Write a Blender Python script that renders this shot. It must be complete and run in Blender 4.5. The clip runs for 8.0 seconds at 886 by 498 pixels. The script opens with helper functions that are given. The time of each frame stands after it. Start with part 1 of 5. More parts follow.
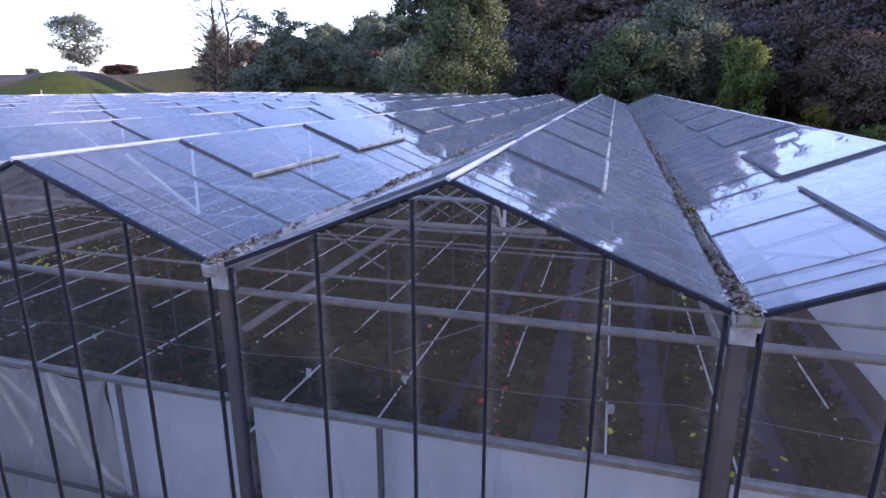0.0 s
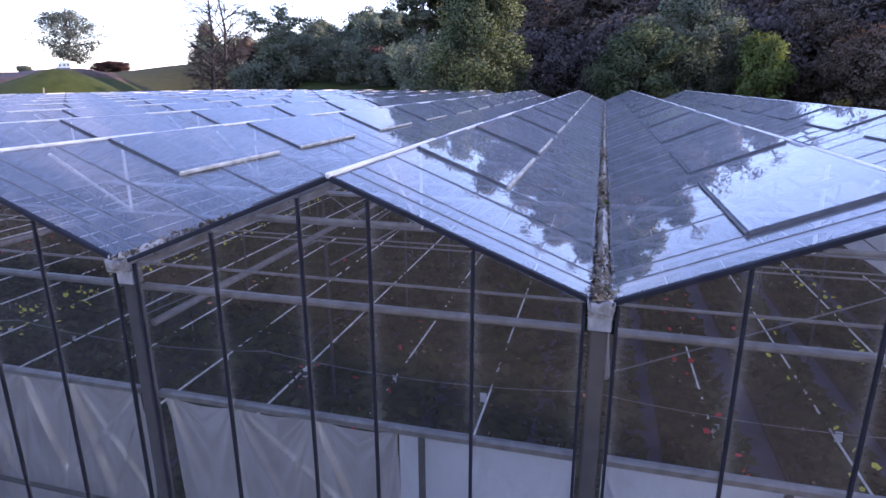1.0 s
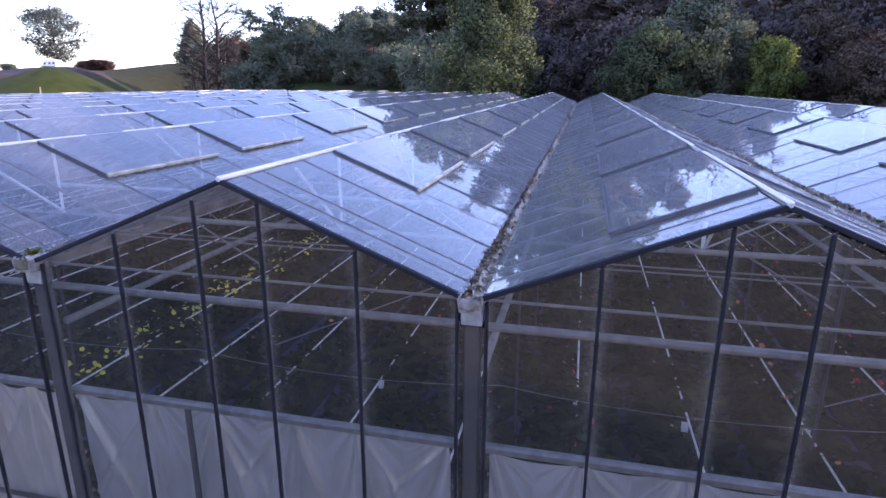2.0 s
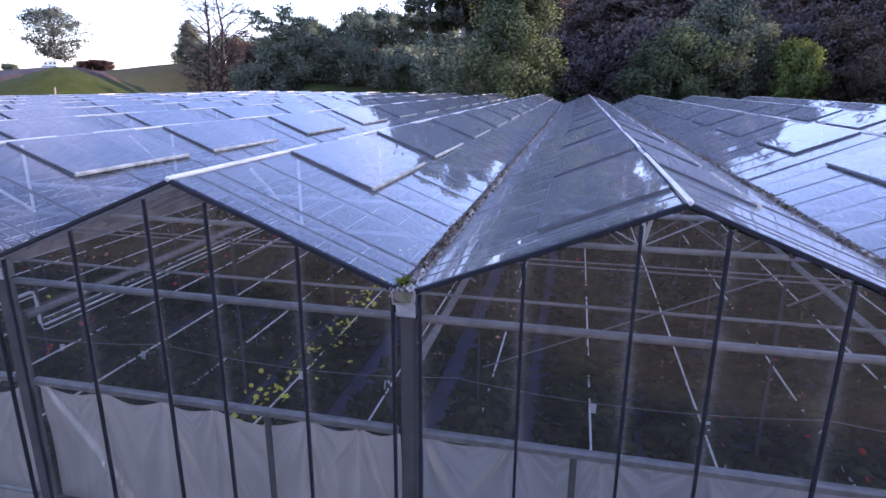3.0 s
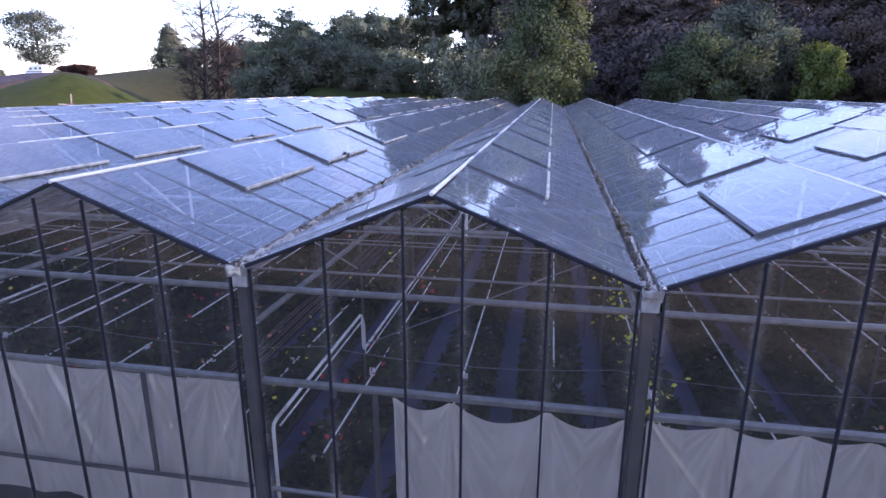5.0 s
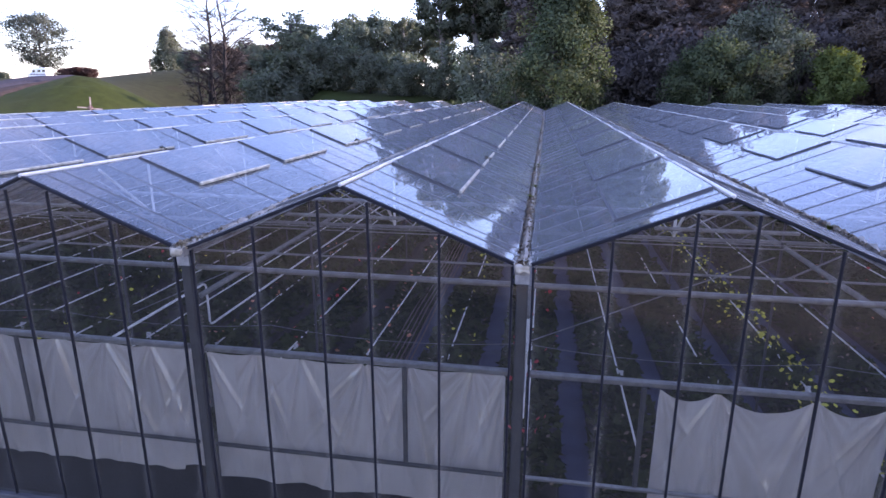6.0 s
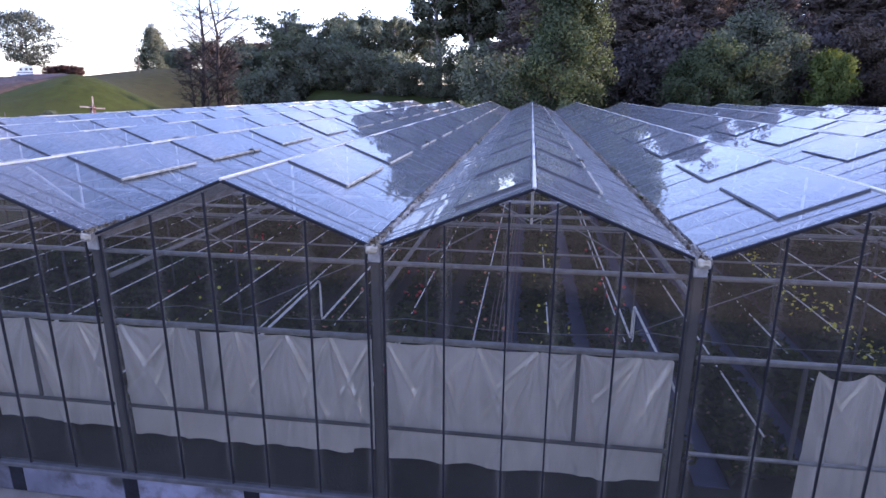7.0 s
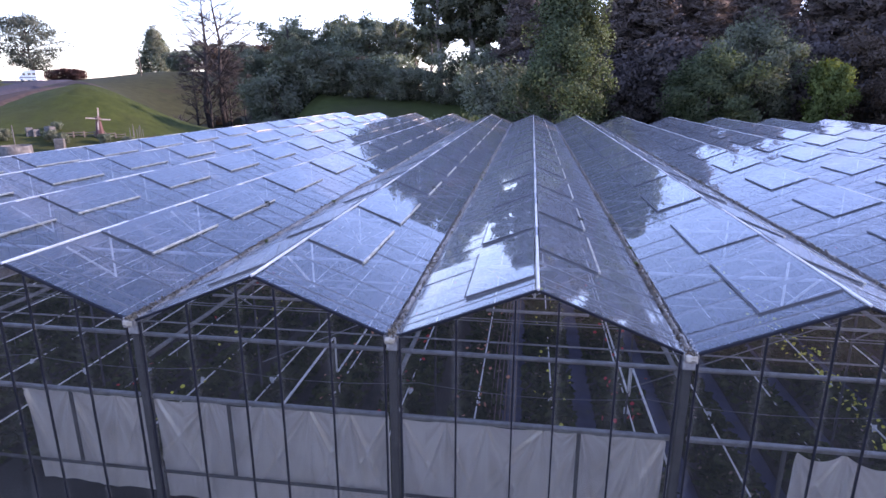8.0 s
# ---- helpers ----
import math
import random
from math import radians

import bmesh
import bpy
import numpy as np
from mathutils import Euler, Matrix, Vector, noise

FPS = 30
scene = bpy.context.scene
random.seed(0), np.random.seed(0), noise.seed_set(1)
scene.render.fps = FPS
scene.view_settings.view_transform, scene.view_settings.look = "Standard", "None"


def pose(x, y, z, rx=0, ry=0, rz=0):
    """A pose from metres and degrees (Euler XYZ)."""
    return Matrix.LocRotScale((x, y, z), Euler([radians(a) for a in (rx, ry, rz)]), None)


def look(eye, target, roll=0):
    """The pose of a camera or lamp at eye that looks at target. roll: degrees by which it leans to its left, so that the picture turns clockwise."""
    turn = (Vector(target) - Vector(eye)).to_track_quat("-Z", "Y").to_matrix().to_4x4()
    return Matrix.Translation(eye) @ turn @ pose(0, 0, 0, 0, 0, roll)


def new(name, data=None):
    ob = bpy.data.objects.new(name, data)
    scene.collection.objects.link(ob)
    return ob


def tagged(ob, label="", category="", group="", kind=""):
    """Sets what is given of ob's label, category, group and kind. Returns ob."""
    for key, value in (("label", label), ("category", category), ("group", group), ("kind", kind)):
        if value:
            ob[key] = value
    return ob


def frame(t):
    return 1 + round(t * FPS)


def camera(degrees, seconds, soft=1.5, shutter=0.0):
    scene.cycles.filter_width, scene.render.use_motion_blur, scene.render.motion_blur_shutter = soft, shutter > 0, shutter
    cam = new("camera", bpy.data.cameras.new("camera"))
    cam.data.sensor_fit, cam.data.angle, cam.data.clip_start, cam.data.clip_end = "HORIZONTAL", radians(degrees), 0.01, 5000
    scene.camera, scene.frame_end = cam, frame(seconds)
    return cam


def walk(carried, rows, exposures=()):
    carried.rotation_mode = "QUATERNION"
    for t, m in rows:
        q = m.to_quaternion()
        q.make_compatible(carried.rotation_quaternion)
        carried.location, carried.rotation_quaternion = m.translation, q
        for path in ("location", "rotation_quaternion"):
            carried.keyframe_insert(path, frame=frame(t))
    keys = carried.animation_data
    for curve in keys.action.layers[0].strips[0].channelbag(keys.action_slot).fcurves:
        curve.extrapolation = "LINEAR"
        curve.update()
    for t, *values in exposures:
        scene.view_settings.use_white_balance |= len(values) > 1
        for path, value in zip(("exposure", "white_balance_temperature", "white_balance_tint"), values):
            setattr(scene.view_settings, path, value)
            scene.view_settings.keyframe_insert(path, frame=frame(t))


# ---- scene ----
cam = camera(74.6, 8.0)
PATH = [
    (0, (5.665, -3.158, 4.211), (5.133, -1.307, 3.672), 0.0),
    (0.5, (4.351, -3.118, 4.229), (3.832, -1.267, 3.677), -0.3),
    (1, (3.135, -3.147, 4.238), (2.637, -1.291, 3.688), -0.2),
    (1.5, (1.813, -3.157, 4.238), (1.335, -1.291, 3.699), -0.0),
    (1.7, (1.327, -3.175, 4.255), (0.881, -1.302, 3.712), 0.3),
    (2.8, (-1.63, -3.247, 4.33), (-2.078, -1.38, 3.772), -0.2),
    (3, (-2.216, -3.316, 4.317), (-2.639, -1.438, 3.772), 0.3),
    (3.5, (-3.532, -3.36, 4.305), (-3.933, -1.476, 3.766), 0.5),
    (4, (-4.726, -3.524, 4.354), (-5.115, -1.64, 3.808), 0.2),
    (4.5, (-5.944, -3.891, 4.432), (-6.309, -2.0, 3.892), 0.4),
    (5, (-7.162, -4.134, 4.462), (-7.509, -2.239, 3.926), 0.0),
    (5.2, (-7.633, -4.251, 4.468), (-7.973, -2.352, 3.94), 0.1),
    (6.3, (-10.156, -5.074, 4.553), (-10.472, -3.171, 4.027), 0.0),
    (6.5, (-10.606, -5.258, 4.592), (-10.903, -3.353, 4.06), 0.1),
    (7, (-11.263, -5.597, 4.617), (-11.543, -3.689, 4.087), 0.2),
    (7.5, (-11.382, -5.736, 5.019), (-11.66, -3.828, 4.488), 0.1),
    (8, (-11.342, -5.898, 5.763), (-11.625, -3.992, 5.227), 0.0),
]
EXPOSURES = [(0.0, 2.37, 6860, 43), (8.0, 2.37, 6860, 43)]
walk(cam, [(t, look(eye, target, roll)) for t, eye, target, roll in PATH], EXPOSURES)

# ---- white balance, sky and sun ----
SUN_AZ, SUN_EL = 18.0, 19.5          # degrees from +x towards +y, and above the horizon


def sun_way():
    a, e = radians(SUN_AZ), radians(SUN_EL)
    return Vector((math.cos(e) * math.cos(a), math.cos(e) * math.sin(a), math.sin(e)))


world = bpy.data.worlds.new("sky")
scene.world = world
world.use_nodes = True
wn, wl = world.node_tree.nodes, world.node_tree.links
wn.clear()
w_out, w_bg = wn.new("ShaderNodeOutputWorld"), wn.new("ShaderNodeBackground")
w_sky = wn.new("ShaderNodeTexSky")
w_sky.sky_type, w_sky.sun_disc = "NISHITA", False
w_sky.sun_elevation, w_sky.sun_rotation = radians(SUN_EL), radians(90 - SUN_AZ)
w_sky.air_density, w_sky.dust_density, w_sky.ozone_density = 0.95, 0.42, 3.8
w_co, w_map, w_noise, w_ramp, w_mix = (wn.new("ShaderNodeTexCoord"), wn.new("ShaderNodeMapping"), wn.new("ShaderNodeTexNoise"),
                                       wn.new("ShaderNodeValToRGB"), wn.new("ShaderNodeMix"))
w_map.inputs["Scale"].default_value = (1.6, 1.6, 5.0)
w_noise.inputs["Scale"].default_value, w_noise.inputs["Detail"].default_value = 1.8, 4.0
w_noise.inputs["Roughness"].default_value = 0.58
w_ramp.color_ramp.elements[0].position, w_ramp.color_ramp.elements[1].position = 0.48, 0.72
w_ramp.color_ramp.elements[1].color = (0.16, 0.16, 0.16, 1)
w_mix.data_type = "RGBA"
w_mix.inputs["B"].default_value = (6.4, 6.9, 8.0, 1)
wl.new(w_co.outputs["Generated"], w_map.inputs["Vector"])
wl.new(w_map.outputs["Vector"], w_noise.inputs["Vector"])
wl.new(w_noise.outputs["Fac"], w_ramp.inputs["Fac"])
wl.new(w_ramp.outputs["Color"], w_mix.inputs["Factor"])
wl.new(w_sky.outputs["Color"], w_mix.inputs["A"])
wl.new(w_mix.outputs["Result"], w_bg.inputs["Color"])
wl.new(w_bg.outputs["Background"], w_out.inputs["Surface"])
w_bg.inputs["Strength"].default_value = 0.14

sun = new("sun", bpy.data.lights.new("sun", "SUN"))
sun.data.energy, sun.data.angle, sun.data.color = 2.1, radians(0.6), (1.0, 0.93, 0.80)
sun.matrix_world = look(sun_way() * 60, (0, 0, 0))

# ---- materials ----


def ramp(tree, fac, stops):
    n = tree.nodes.new("ShaderNodeValToRGB")
    while len(n.color_ramp.elements) < len(stops):
        n.color_ramp.elements.new(0.5)
    for e, (p, c) in zip(n.color_ramp.elements, stops):
        e.position, e.color = p, (*c, 1)
    tree.links.new(fac, n.inputs["Fac"])
    return n.outputs["Color"]


def tex(tree, scale, detail=4.0, rough=0.55, coord="Object", stretch=(1, 1, 1), kind="ShaderNodeTexNoise"):
    co, mp, n = tree.nodes.new("ShaderNodeTexCoord"), tree.nodes.new("ShaderNodeMapping"), tree.nodes.new(kind)
    mp.inputs["Scale"].default_value = stretch
    n.inputs["Scale"].default_value = scale
    if kind == "ShaderNodeTexNoise":
        n.inputs["Detail"].default_value, n.inputs["Roughness"].default_value = detail, rough
    tree.links.new(co.outputs[coord], mp.inputs["Vector"])
    tree.links.new(mp.outputs["Vector"], n.inputs["Vector"])
    return n.outputs["Fac"] if kind == "ShaderNodeTexNoise" else n.outputs["Distance"]


def calc(tree, op, a, b=None, clamp=False):
    n = tree.nodes.new("ShaderNodeMath")
    n.operation, n.use_clamp = op, clamp
    for i, v in enumerate((a, b)):
        if v is None:
            continue
        if isinstance(v, (int, float)):
            n.inputs[i].default_value = v
        else:
            tree.links.new(v, n.inputs[i])
    return n.outputs[0]


def blend(tree, fac, a, b, how="MIX"):
    n = tree.nodes.new("ShaderNodeMix")
    n.data_type, n.blend_type = "RGBA", how
    for key, v in (("Factor", fac), ("A", a), ("B", b)):
        if isinstance(v, (int, float)):
            n.inputs[key].default_value = v
        elif isinstance(v, tuple):
            n.inputs[key].default_value = (*v, 1)
        else:
            tree.links.new(v, n.inputs[key])
    return n.outputs["Result"]


def fresh(name):
    m = bpy.data.materials.new(name)
    m.use_nodes = True
    t = m.node_tree
    t.nodes.clear()
    return m, t, t.nodes.new("ShaderNodeOutputMaterial")


def solid(name, dark, light, scale=6.0, rough=(0.5, 0.8), metal=0.0, bump=0.15, bump_scale=40.0, coord="Object", stretch=(1, 1, 1),
          stain=None, stain_at=(0.55, 0.7), stain_scale=2.0, per_object=0.0, spec=0.5):
    """A surface with grain at one scale, stains at another and fine relief."""
    m, t, out = fresh(name)
    p = t.nodes.new("ShaderNodeBsdfPrincipled")
    col = ramp(t, tex(t, scale, coord=coord, stretch=stretch), [(0.3, dark), (0.7, light)])
    if stain:
        mask = ramp(t, tex(t, stain_scale, 6.0, 0.65, coord, stretch), [(stain_at[0], (0, 0, 0)), (stain_at[1], (1, 1, 1))])
        col = blend(t, mask, col, stain)
    if per_object:
        info = t.nodes.new("ShaderNodeObjectInfo")
        gain = calc(t, "MULTIPLY_ADD", info.outputs["Random"], per_object * 2)
        gain.node.inputs[2].default_value = 1 - per_object
        hsv = t.nodes.new("ShaderNodeHueSaturation")
        t.links.new(gain, hsv.inputs["Value"])
        t.links.new(col, hsv.inputs["Color"])
        col = hsv.outputs["Color"]
    t.links.new(col, p.inputs["Base Color"])
    r = calc(t, "MULTIPLY_ADD", tex(t, scale * 2.3, coord=coord), rough[1] - rough[0])
    r.node.inputs[2].default_value = rough[0]
    t.links.new(r, p.inputs["Roughness"])
    p.inputs["Metallic"].default_value = metal
    p.inputs["Specular IOR Level"].default_value = spec
    if bump:
        b = t.nodes.new("ShaderNodeBump")
        b.inputs["Strength"].default_value, b.inputs["Distance"].default_value = bump, 0.02
        t.links.new(tex(t, bump_scale, 5.0, coord=coord), b.inputs["Height"])
        t.links.new(b.outputs["Normal"], p.inputs["Normal"])
    t.links.new(p.outputs["BSDF"], out.inputs["Surface"])
    return m


def glazing(name, clear, grime, grime_col, ripple, edge_grime=0.0, gloss_rough=0.02, low=0.05, power=4.0, film_share=0.0, streaks=(1, 1, 0.3), haze=0.0):
    """Sheet glass: clear, with a gloss that grows towards grazing views, a film of grime and a slight ripple."""
    m, t, out = fresh(name)
    trans, gloss, dirt = t.nodes.new("ShaderNodeBsdfTransparent"), t.nodes.new("ShaderNodeBsdfGlossy"), t.nodes.new("ShaderNodeBsdfDiffuse")
    trans.inputs["Color"].default_value = (*clear, 1)
    gloss.inputs["Roughness"].default_value = gloss_rough
    dirt.inputs["Color"].default_value = (*grime_col, 1)
    lw = t.nodes.new("ShaderNodeLayerWeight")
    lw.inputs["Blend"].default_value = 0.5
    fac = calc(t, "POWER", lw.outputs["Facing"], power)
    fac = calc(t, "MULTIPLY_ADD", fac, 1 - low)
    fac.node.inputs[2].default_value = low
    bump = t.nodes.new("ShaderNodeBump")
    bump.inputs["Strength"].default_value, bump.inputs["Distance"].default_value = ripple, 0.01
    info = t.nodes.new("ShaderNodeObjectInfo")
    t.links.new(tex(t, 1.6, 1.5, 0.4, "Object"), bump.inputs["Height"])
    t.links.new(bump.outputs["Normal"], gloss.inputs["Normal"])
    if haze:                                            # part of the gloss is scattered by the dusty face
        broad, sharp = t.nodes.new("ShaderNodeBsdfGlossy"), gloss
        broad.inputs["Roughness"].default_value = 0.36
        gloss = t.nodes.new("ShaderNodeMixShader")
        gloss.inputs[0].default_value = haze
        t.links.new(sharp.outputs[0], gloss.inputs[1])
        t.links.new(broad.outputs[0], gloss.inputs[2])
    mask = calc(t, "MULTIPLY_ADD", info.outputs["Random"], grime * 0.35)
    mask.node.inputs[2].default_value = film_share
    streak = ramp(t, tex(t, 1.5, 4.0, 0.55, "Object", streaks), [(0.38, (0, 0, 0)), (0.75, (1, 1, 1))])
    mask = calc(t, "ADD", mask, calc(t, "MULTIPLY", streak, grime))
    if edge_grime:
        co, sep = t.nodes.new("ShaderNodeTexCoord"), t.nodes.new("ShaderNodeSeparateXYZ")
        t.links.new(co.outputs["Generated"], sep.inputs[0])
        e = calc(t, "ABSOLUTE", calc(t, "SUBTRACT", sep.outputs["X"], 0.5))
        e = calc(t, "POWER", calc(t, "MULTIPLY", e, 2.0), 12.0)
        e = calc(t, "MULTIPLY", e, ramp(t, tex(t, 2.2, 5.0, 0.6), [(0.38, (0.05, 0.05, 0.05)), (0.68, (1, 1, 1))]))
        mask = calc(t, "ADD", mask, calc(t, "MULTIPLY", e, edge_grime), True)
    one, two = t.nodes.new("ShaderNodeMixShader"), t.nodes.new("ShaderNodeMixShader")
    t.links.new(mask, one.inputs[0])
    t.links.new(trans.outputs[0], one.inputs[1])
    t.links.new(dirt.outputs[0], one.inputs[2])
    t.links.new(fac, two.inputs[0])
    t.links.new(one.outputs[0], two.inputs[1])
    t.links.new(gloss.outputs[0], two.inputs[2])
    t.links.new(two.outputs[0], out.inputs["Surface"])
    return m


def leafy(name, dark, light, through_col, spread=1.0):
    """Foliage: two-tone by leaf, partly lit through."""
    m, t, out = fresh(name)
    geo = t.nodes.new("ShaderNodeNewGeometry")
    mid = [(a + b) / 2 for a, b in zip(dark, light)]
    dark, light = (tuple(m_ + (c - m_) * spread for m_, c in zip(mid, end)) for end in (dark, light))
    col = ramp(t, geo.outputs["Random Per Island"], [(0.0, dark), (1.0, light)])
    patch = ramp(t, tex(t, 0.35, 3.0), [(0.35, (0.65, 0.65, 0.65)), (0.65, (1.25, 1.25, 1.25))])
    col = blend(t, 1.0, col, patch, "MULTIPLY")
    d, tr, mix = t.nodes.new("ShaderNodeBsdfDiffuse"), t.nodes.new("ShaderNodeBsdfTranslucent"), t.nodes.new("ShaderNodeMixShader")
    mix.inputs[0].default_value = 0.30
    t.links.new(col, d.inputs["Color"])
    t.links.new(blend(t, 1.0, col, through_col, "MULTIPLY"), tr.inputs["Color"])
    t.links.new(d.outputs[0], mix.inputs[1])
    t.links.new(tr.outputs[0], mix.inputs[2])
    t.links.new(mix.outputs[0], out.inputs["Surface"])
    return m


def film_sheet(name, folds=1.0, clear=0.34, tint=(1.0, 1.0, 1.0), lit_through=0.78):
    """Milky plastic film, lit from both sides, creased and dusty, with the folds' highlights coloured in."""
    m, t, out = fresh(name)
    col = ramp(t, tex(t, 2.2, 6.0, 0.65, "Object"), [(0.3, (0.66, 0.625, 0.60)), (0.7, (0.86, 0.82, 0.785))])
    co, sep = t.nodes.new("ShaderNodeTexCoord"), t.nodes.new("ShaderNodeSeparateXYZ")
    t.links.new(co.outputs["UV"], sep.inputs[0])
    line = calc(t, "ABSOLUTE", calc(t, "SUBTRACT", tex(t, 1.0, 2.0, 0.5, "UV", (2.7, 0.5, 1)), 0.5))
    line = ramp(t, line, [(0.0, (1, 1, 1)), (0.012, (0.8, 0.8, 0.8)), (0.06, (0.38, 0.38, 0.38)), (0.15, (0, 0, 0))])
    fade = ramp(t, calc(t, "MULTIPLY", sep.outputs["Y"], 0.6), [(0.02, (0.95, 0.95, 0.95)), (0.9, (0.12, 0.12, 0.12))])
    crease_light = calc(t, "MULTIPLY", calc(t, "MULTIPLY", line, fade), folds)            # fold highlights painted as whiter, less clear lines fanning from the pins
    col = blend(t, crease_light, col, (0.96, 0.94, 0.92))
    col = blend(t, 1.0, col, tint, "MULTIPLY")
    d, tr, gl, cl = (t.nodes.new("ShaderNodeBsdfDiffuse"), t.nodes.new("ShaderNodeBsdfTranslucent"), t.nodes.new("ShaderNodeBsdfGlossy"),
                     t.nodes.new("ShaderNodeBsdfTransparent"))
    gl.inputs["Roughness"].default_value = 0.24
    bump = t.nodes.new("ShaderNodeBump")
    bump.inputs["Strength"].default_value, bump.inputs["Distance"].default_value = 0.7, 0.06
    t.links.new(tex(t, 4.0, 4.0, 0.55, "Object", (1.3, 1, 0.28)), bump.inputs["Height"])
    for n in (d, tr, gl):
        t.links.new(bump.outputs["Normal"], n.inputs["Normal"])
    a, b, c = t.nodes.new("ShaderNodeMixShader"), t.nodes.new("ShaderNodeMixShader"), t.nodes.new("ShaderNodeMixShader")
    a.inputs[0].default_value, b.inputs[0].default_value, c.inputs[0].default_value = lit_through, 0.22, 0.34
    see = calc(t, "MULTIPLY_ADD", crease_light, 0.04 - clear)
    see.node.inputs[2].default_value = clear
    t.links.new(see, c.inputs[0])
    t.links.new(col, d.inputs["Color"])
    t.links.new(col, tr.inputs["Color"])
    for mixer, s1, s2 in ((a, d, tr), (b, a, gl), (c, b, cl)):
        t.links.new(s1.outputs[0], mixer.inputs[1])
        t.links.new(s2.outputs[0], mixer.inputs[2])
    t.links.new(c.outputs[0], out.inputs["Surface"])
    return m


M_ROOF = glazing("roof_glass", (0.86, 0.87, 0.87), 0.05, (0.50, 0.51, 0.54), 0.07, low=0.055, power=4.25, film_share=0.03, gloss_rough=0.012, streaks=(0.5, 1.0, 1), haze=0.25)
M_VENT = glazing("vent_glass", (0.86, 0.87, 0.87), 0.04, (0.54, 0.55, 0.58), 0.06, low=0.06, power=3.85, film_share=0.04, gloss_rough=0.012, streaks=(0.5, 1.0, 1), haze=0.25)
M_WALL = glazing("wall_glass", (0.85, 0.85, 0.83), 0.014, (0.43, 0.40, 0.37), 0.08, edge_grime=0.19)
M_BAR = solid("dark_glazing_bar", (0.006, 0.007, 0.010), (0.015, 0.016, 0.023), 9, (0.45, 0.7), bump=0.05, spec=0.15)
M_RBAR = solid("grey_roof_bar", (0.12, 0.122, 0.13), (0.21, 0.213, 0.222), 9, (0.4, 0.6), 0.1, 0.05, spec=0.4)
M_VFRAME = solid("dark_vent_frame", (0.06, 0.061, 0.068), (0.11, 0.112, 0.12), 9, (0.45, 0.65), bump=0.05, spec=0.3)
M_ALU = solid("weathered_aluminium", (0.30, 0.31, 0.33), (0.52, 0.53, 0.55), 7, (0.35, 0.6), 0.35, 0.08, stain=(0.20, 0.19, 0.18))
M_GALV = solid("galvanised_steel", (0.15, 0.152, 0.160), (0.28, 0.28, 0.285), 14, (0.4, 0.65), 0.3, 0.1, stain=(0.16, 0.15, 0.15))
M_RAIL = solid("bright_galvanised_rail", (0.20, 0.202, 0.21), (0.34, 0.34, 0.345), 14, (0.28, 0.45), 0.75, 0.06, stain=(0.2, 0.19, 0.18))
M_POST_RAILSHADE = solid("grey_paint_and_rail_shade", (0.045, 0.045, 0.050), (0.080, 0.080, 0.088), 5, (0.5, 0.75), 0.0, 0.08, stain=(0.05, 0.05, 0.05), spec=0.25)
M_CAP = solid("cream_ridge_cap", (0.62, 0.60, 0.54), (0.80, 0.78, 0.73), 5, (0.35, 0.6), 0.0, 0.1, stain=(0.45, 0.41, 0.34), stain_at=(0.6, 0.75), stretch=(1, 0.4, 1))
M_TAN = solid("mossy_vent_rail", (0.34, 0.30, 0.22), (0.74, 0.69, 0.57), 5, (0.6, 0.9), 0.0, 0.3, stain=(0.10, 0.095, 0.05), per_object=0.2)
M_GUT = solid("weathered_gutter", (0.17, 0.165, 0.165), (0.34, 0.33, 0.325), 3, (0.55, 0.85), 0.1, 0.25, stain=(0.13, 0.115, 0.10), stain_at=(0.5, 0.62))
M_MUCK = solid("gutter_moss_and_silt", (0.045, 0.033, 0.025), (0.24, 0.20, 0.15), 7, (0.8, 1.0), 0.0, 0.6, 30, stain=(0.07, 0.075, 0.025),
               stain_at=(0.56, 0.66), stain_scale=3.5, per_object=0.3)
M_CRUST_LITFLANK = solid("gutter_crust_and_lit_flank", (0.25, 0.22, 0.175), (0.54, 0.49, 0.415), 4, (0.7, 0.95), 0.0, 0.4, 26, stain=(0.13, 0.11, 0.06))
M_FILM = film_sheet("milky_plastic_film", 1.0, 0.08, (1.03, 0.965, 0.93), 0.62)
# clearer, bluer copy of M_FILM that turns two sheets darker
M_FILM_CLEARER = film_sheet("clearer_milky_film", 0.65, 0.26, (1.02, 1.0, 1.05), 0.72)
# the blue tint stands in for sky mirrored in this film
M_FILM_TAUT = film_sheet("taut_sky_tinted_film", 0.25, 0.04, (1.00, 1.10, 1.27), 0.48)
M_PIPE = solid("white_pipe_paint", (0.78, 0.765, 0.73), (0.90, 0.885, 0.85), 8, (0.4, 0.6), 0.0, 0.05, stain=(0.35, 0.32, 0.28), stain_scale=5)
M_TAG = solid("white_card", (0.68, 0.68, 0.66), (0.80, 0.80, 0.78), 9, (0.6, 0.8), bump=0.02)
M_MAT = solid("blue_grey_weed_mat", (0.022, 0.027, 0.064), (0.048, 0.056, 0.118), 2.2, (0.55, 0.8), 0.0, 0.2, 90, stain=(0.06, 0.055, 0.05), stain_at=(0.58, 0.72))
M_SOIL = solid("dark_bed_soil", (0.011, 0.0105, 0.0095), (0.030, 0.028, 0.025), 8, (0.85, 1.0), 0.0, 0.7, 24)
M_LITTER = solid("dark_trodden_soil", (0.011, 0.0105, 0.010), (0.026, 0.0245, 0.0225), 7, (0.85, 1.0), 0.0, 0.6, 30)
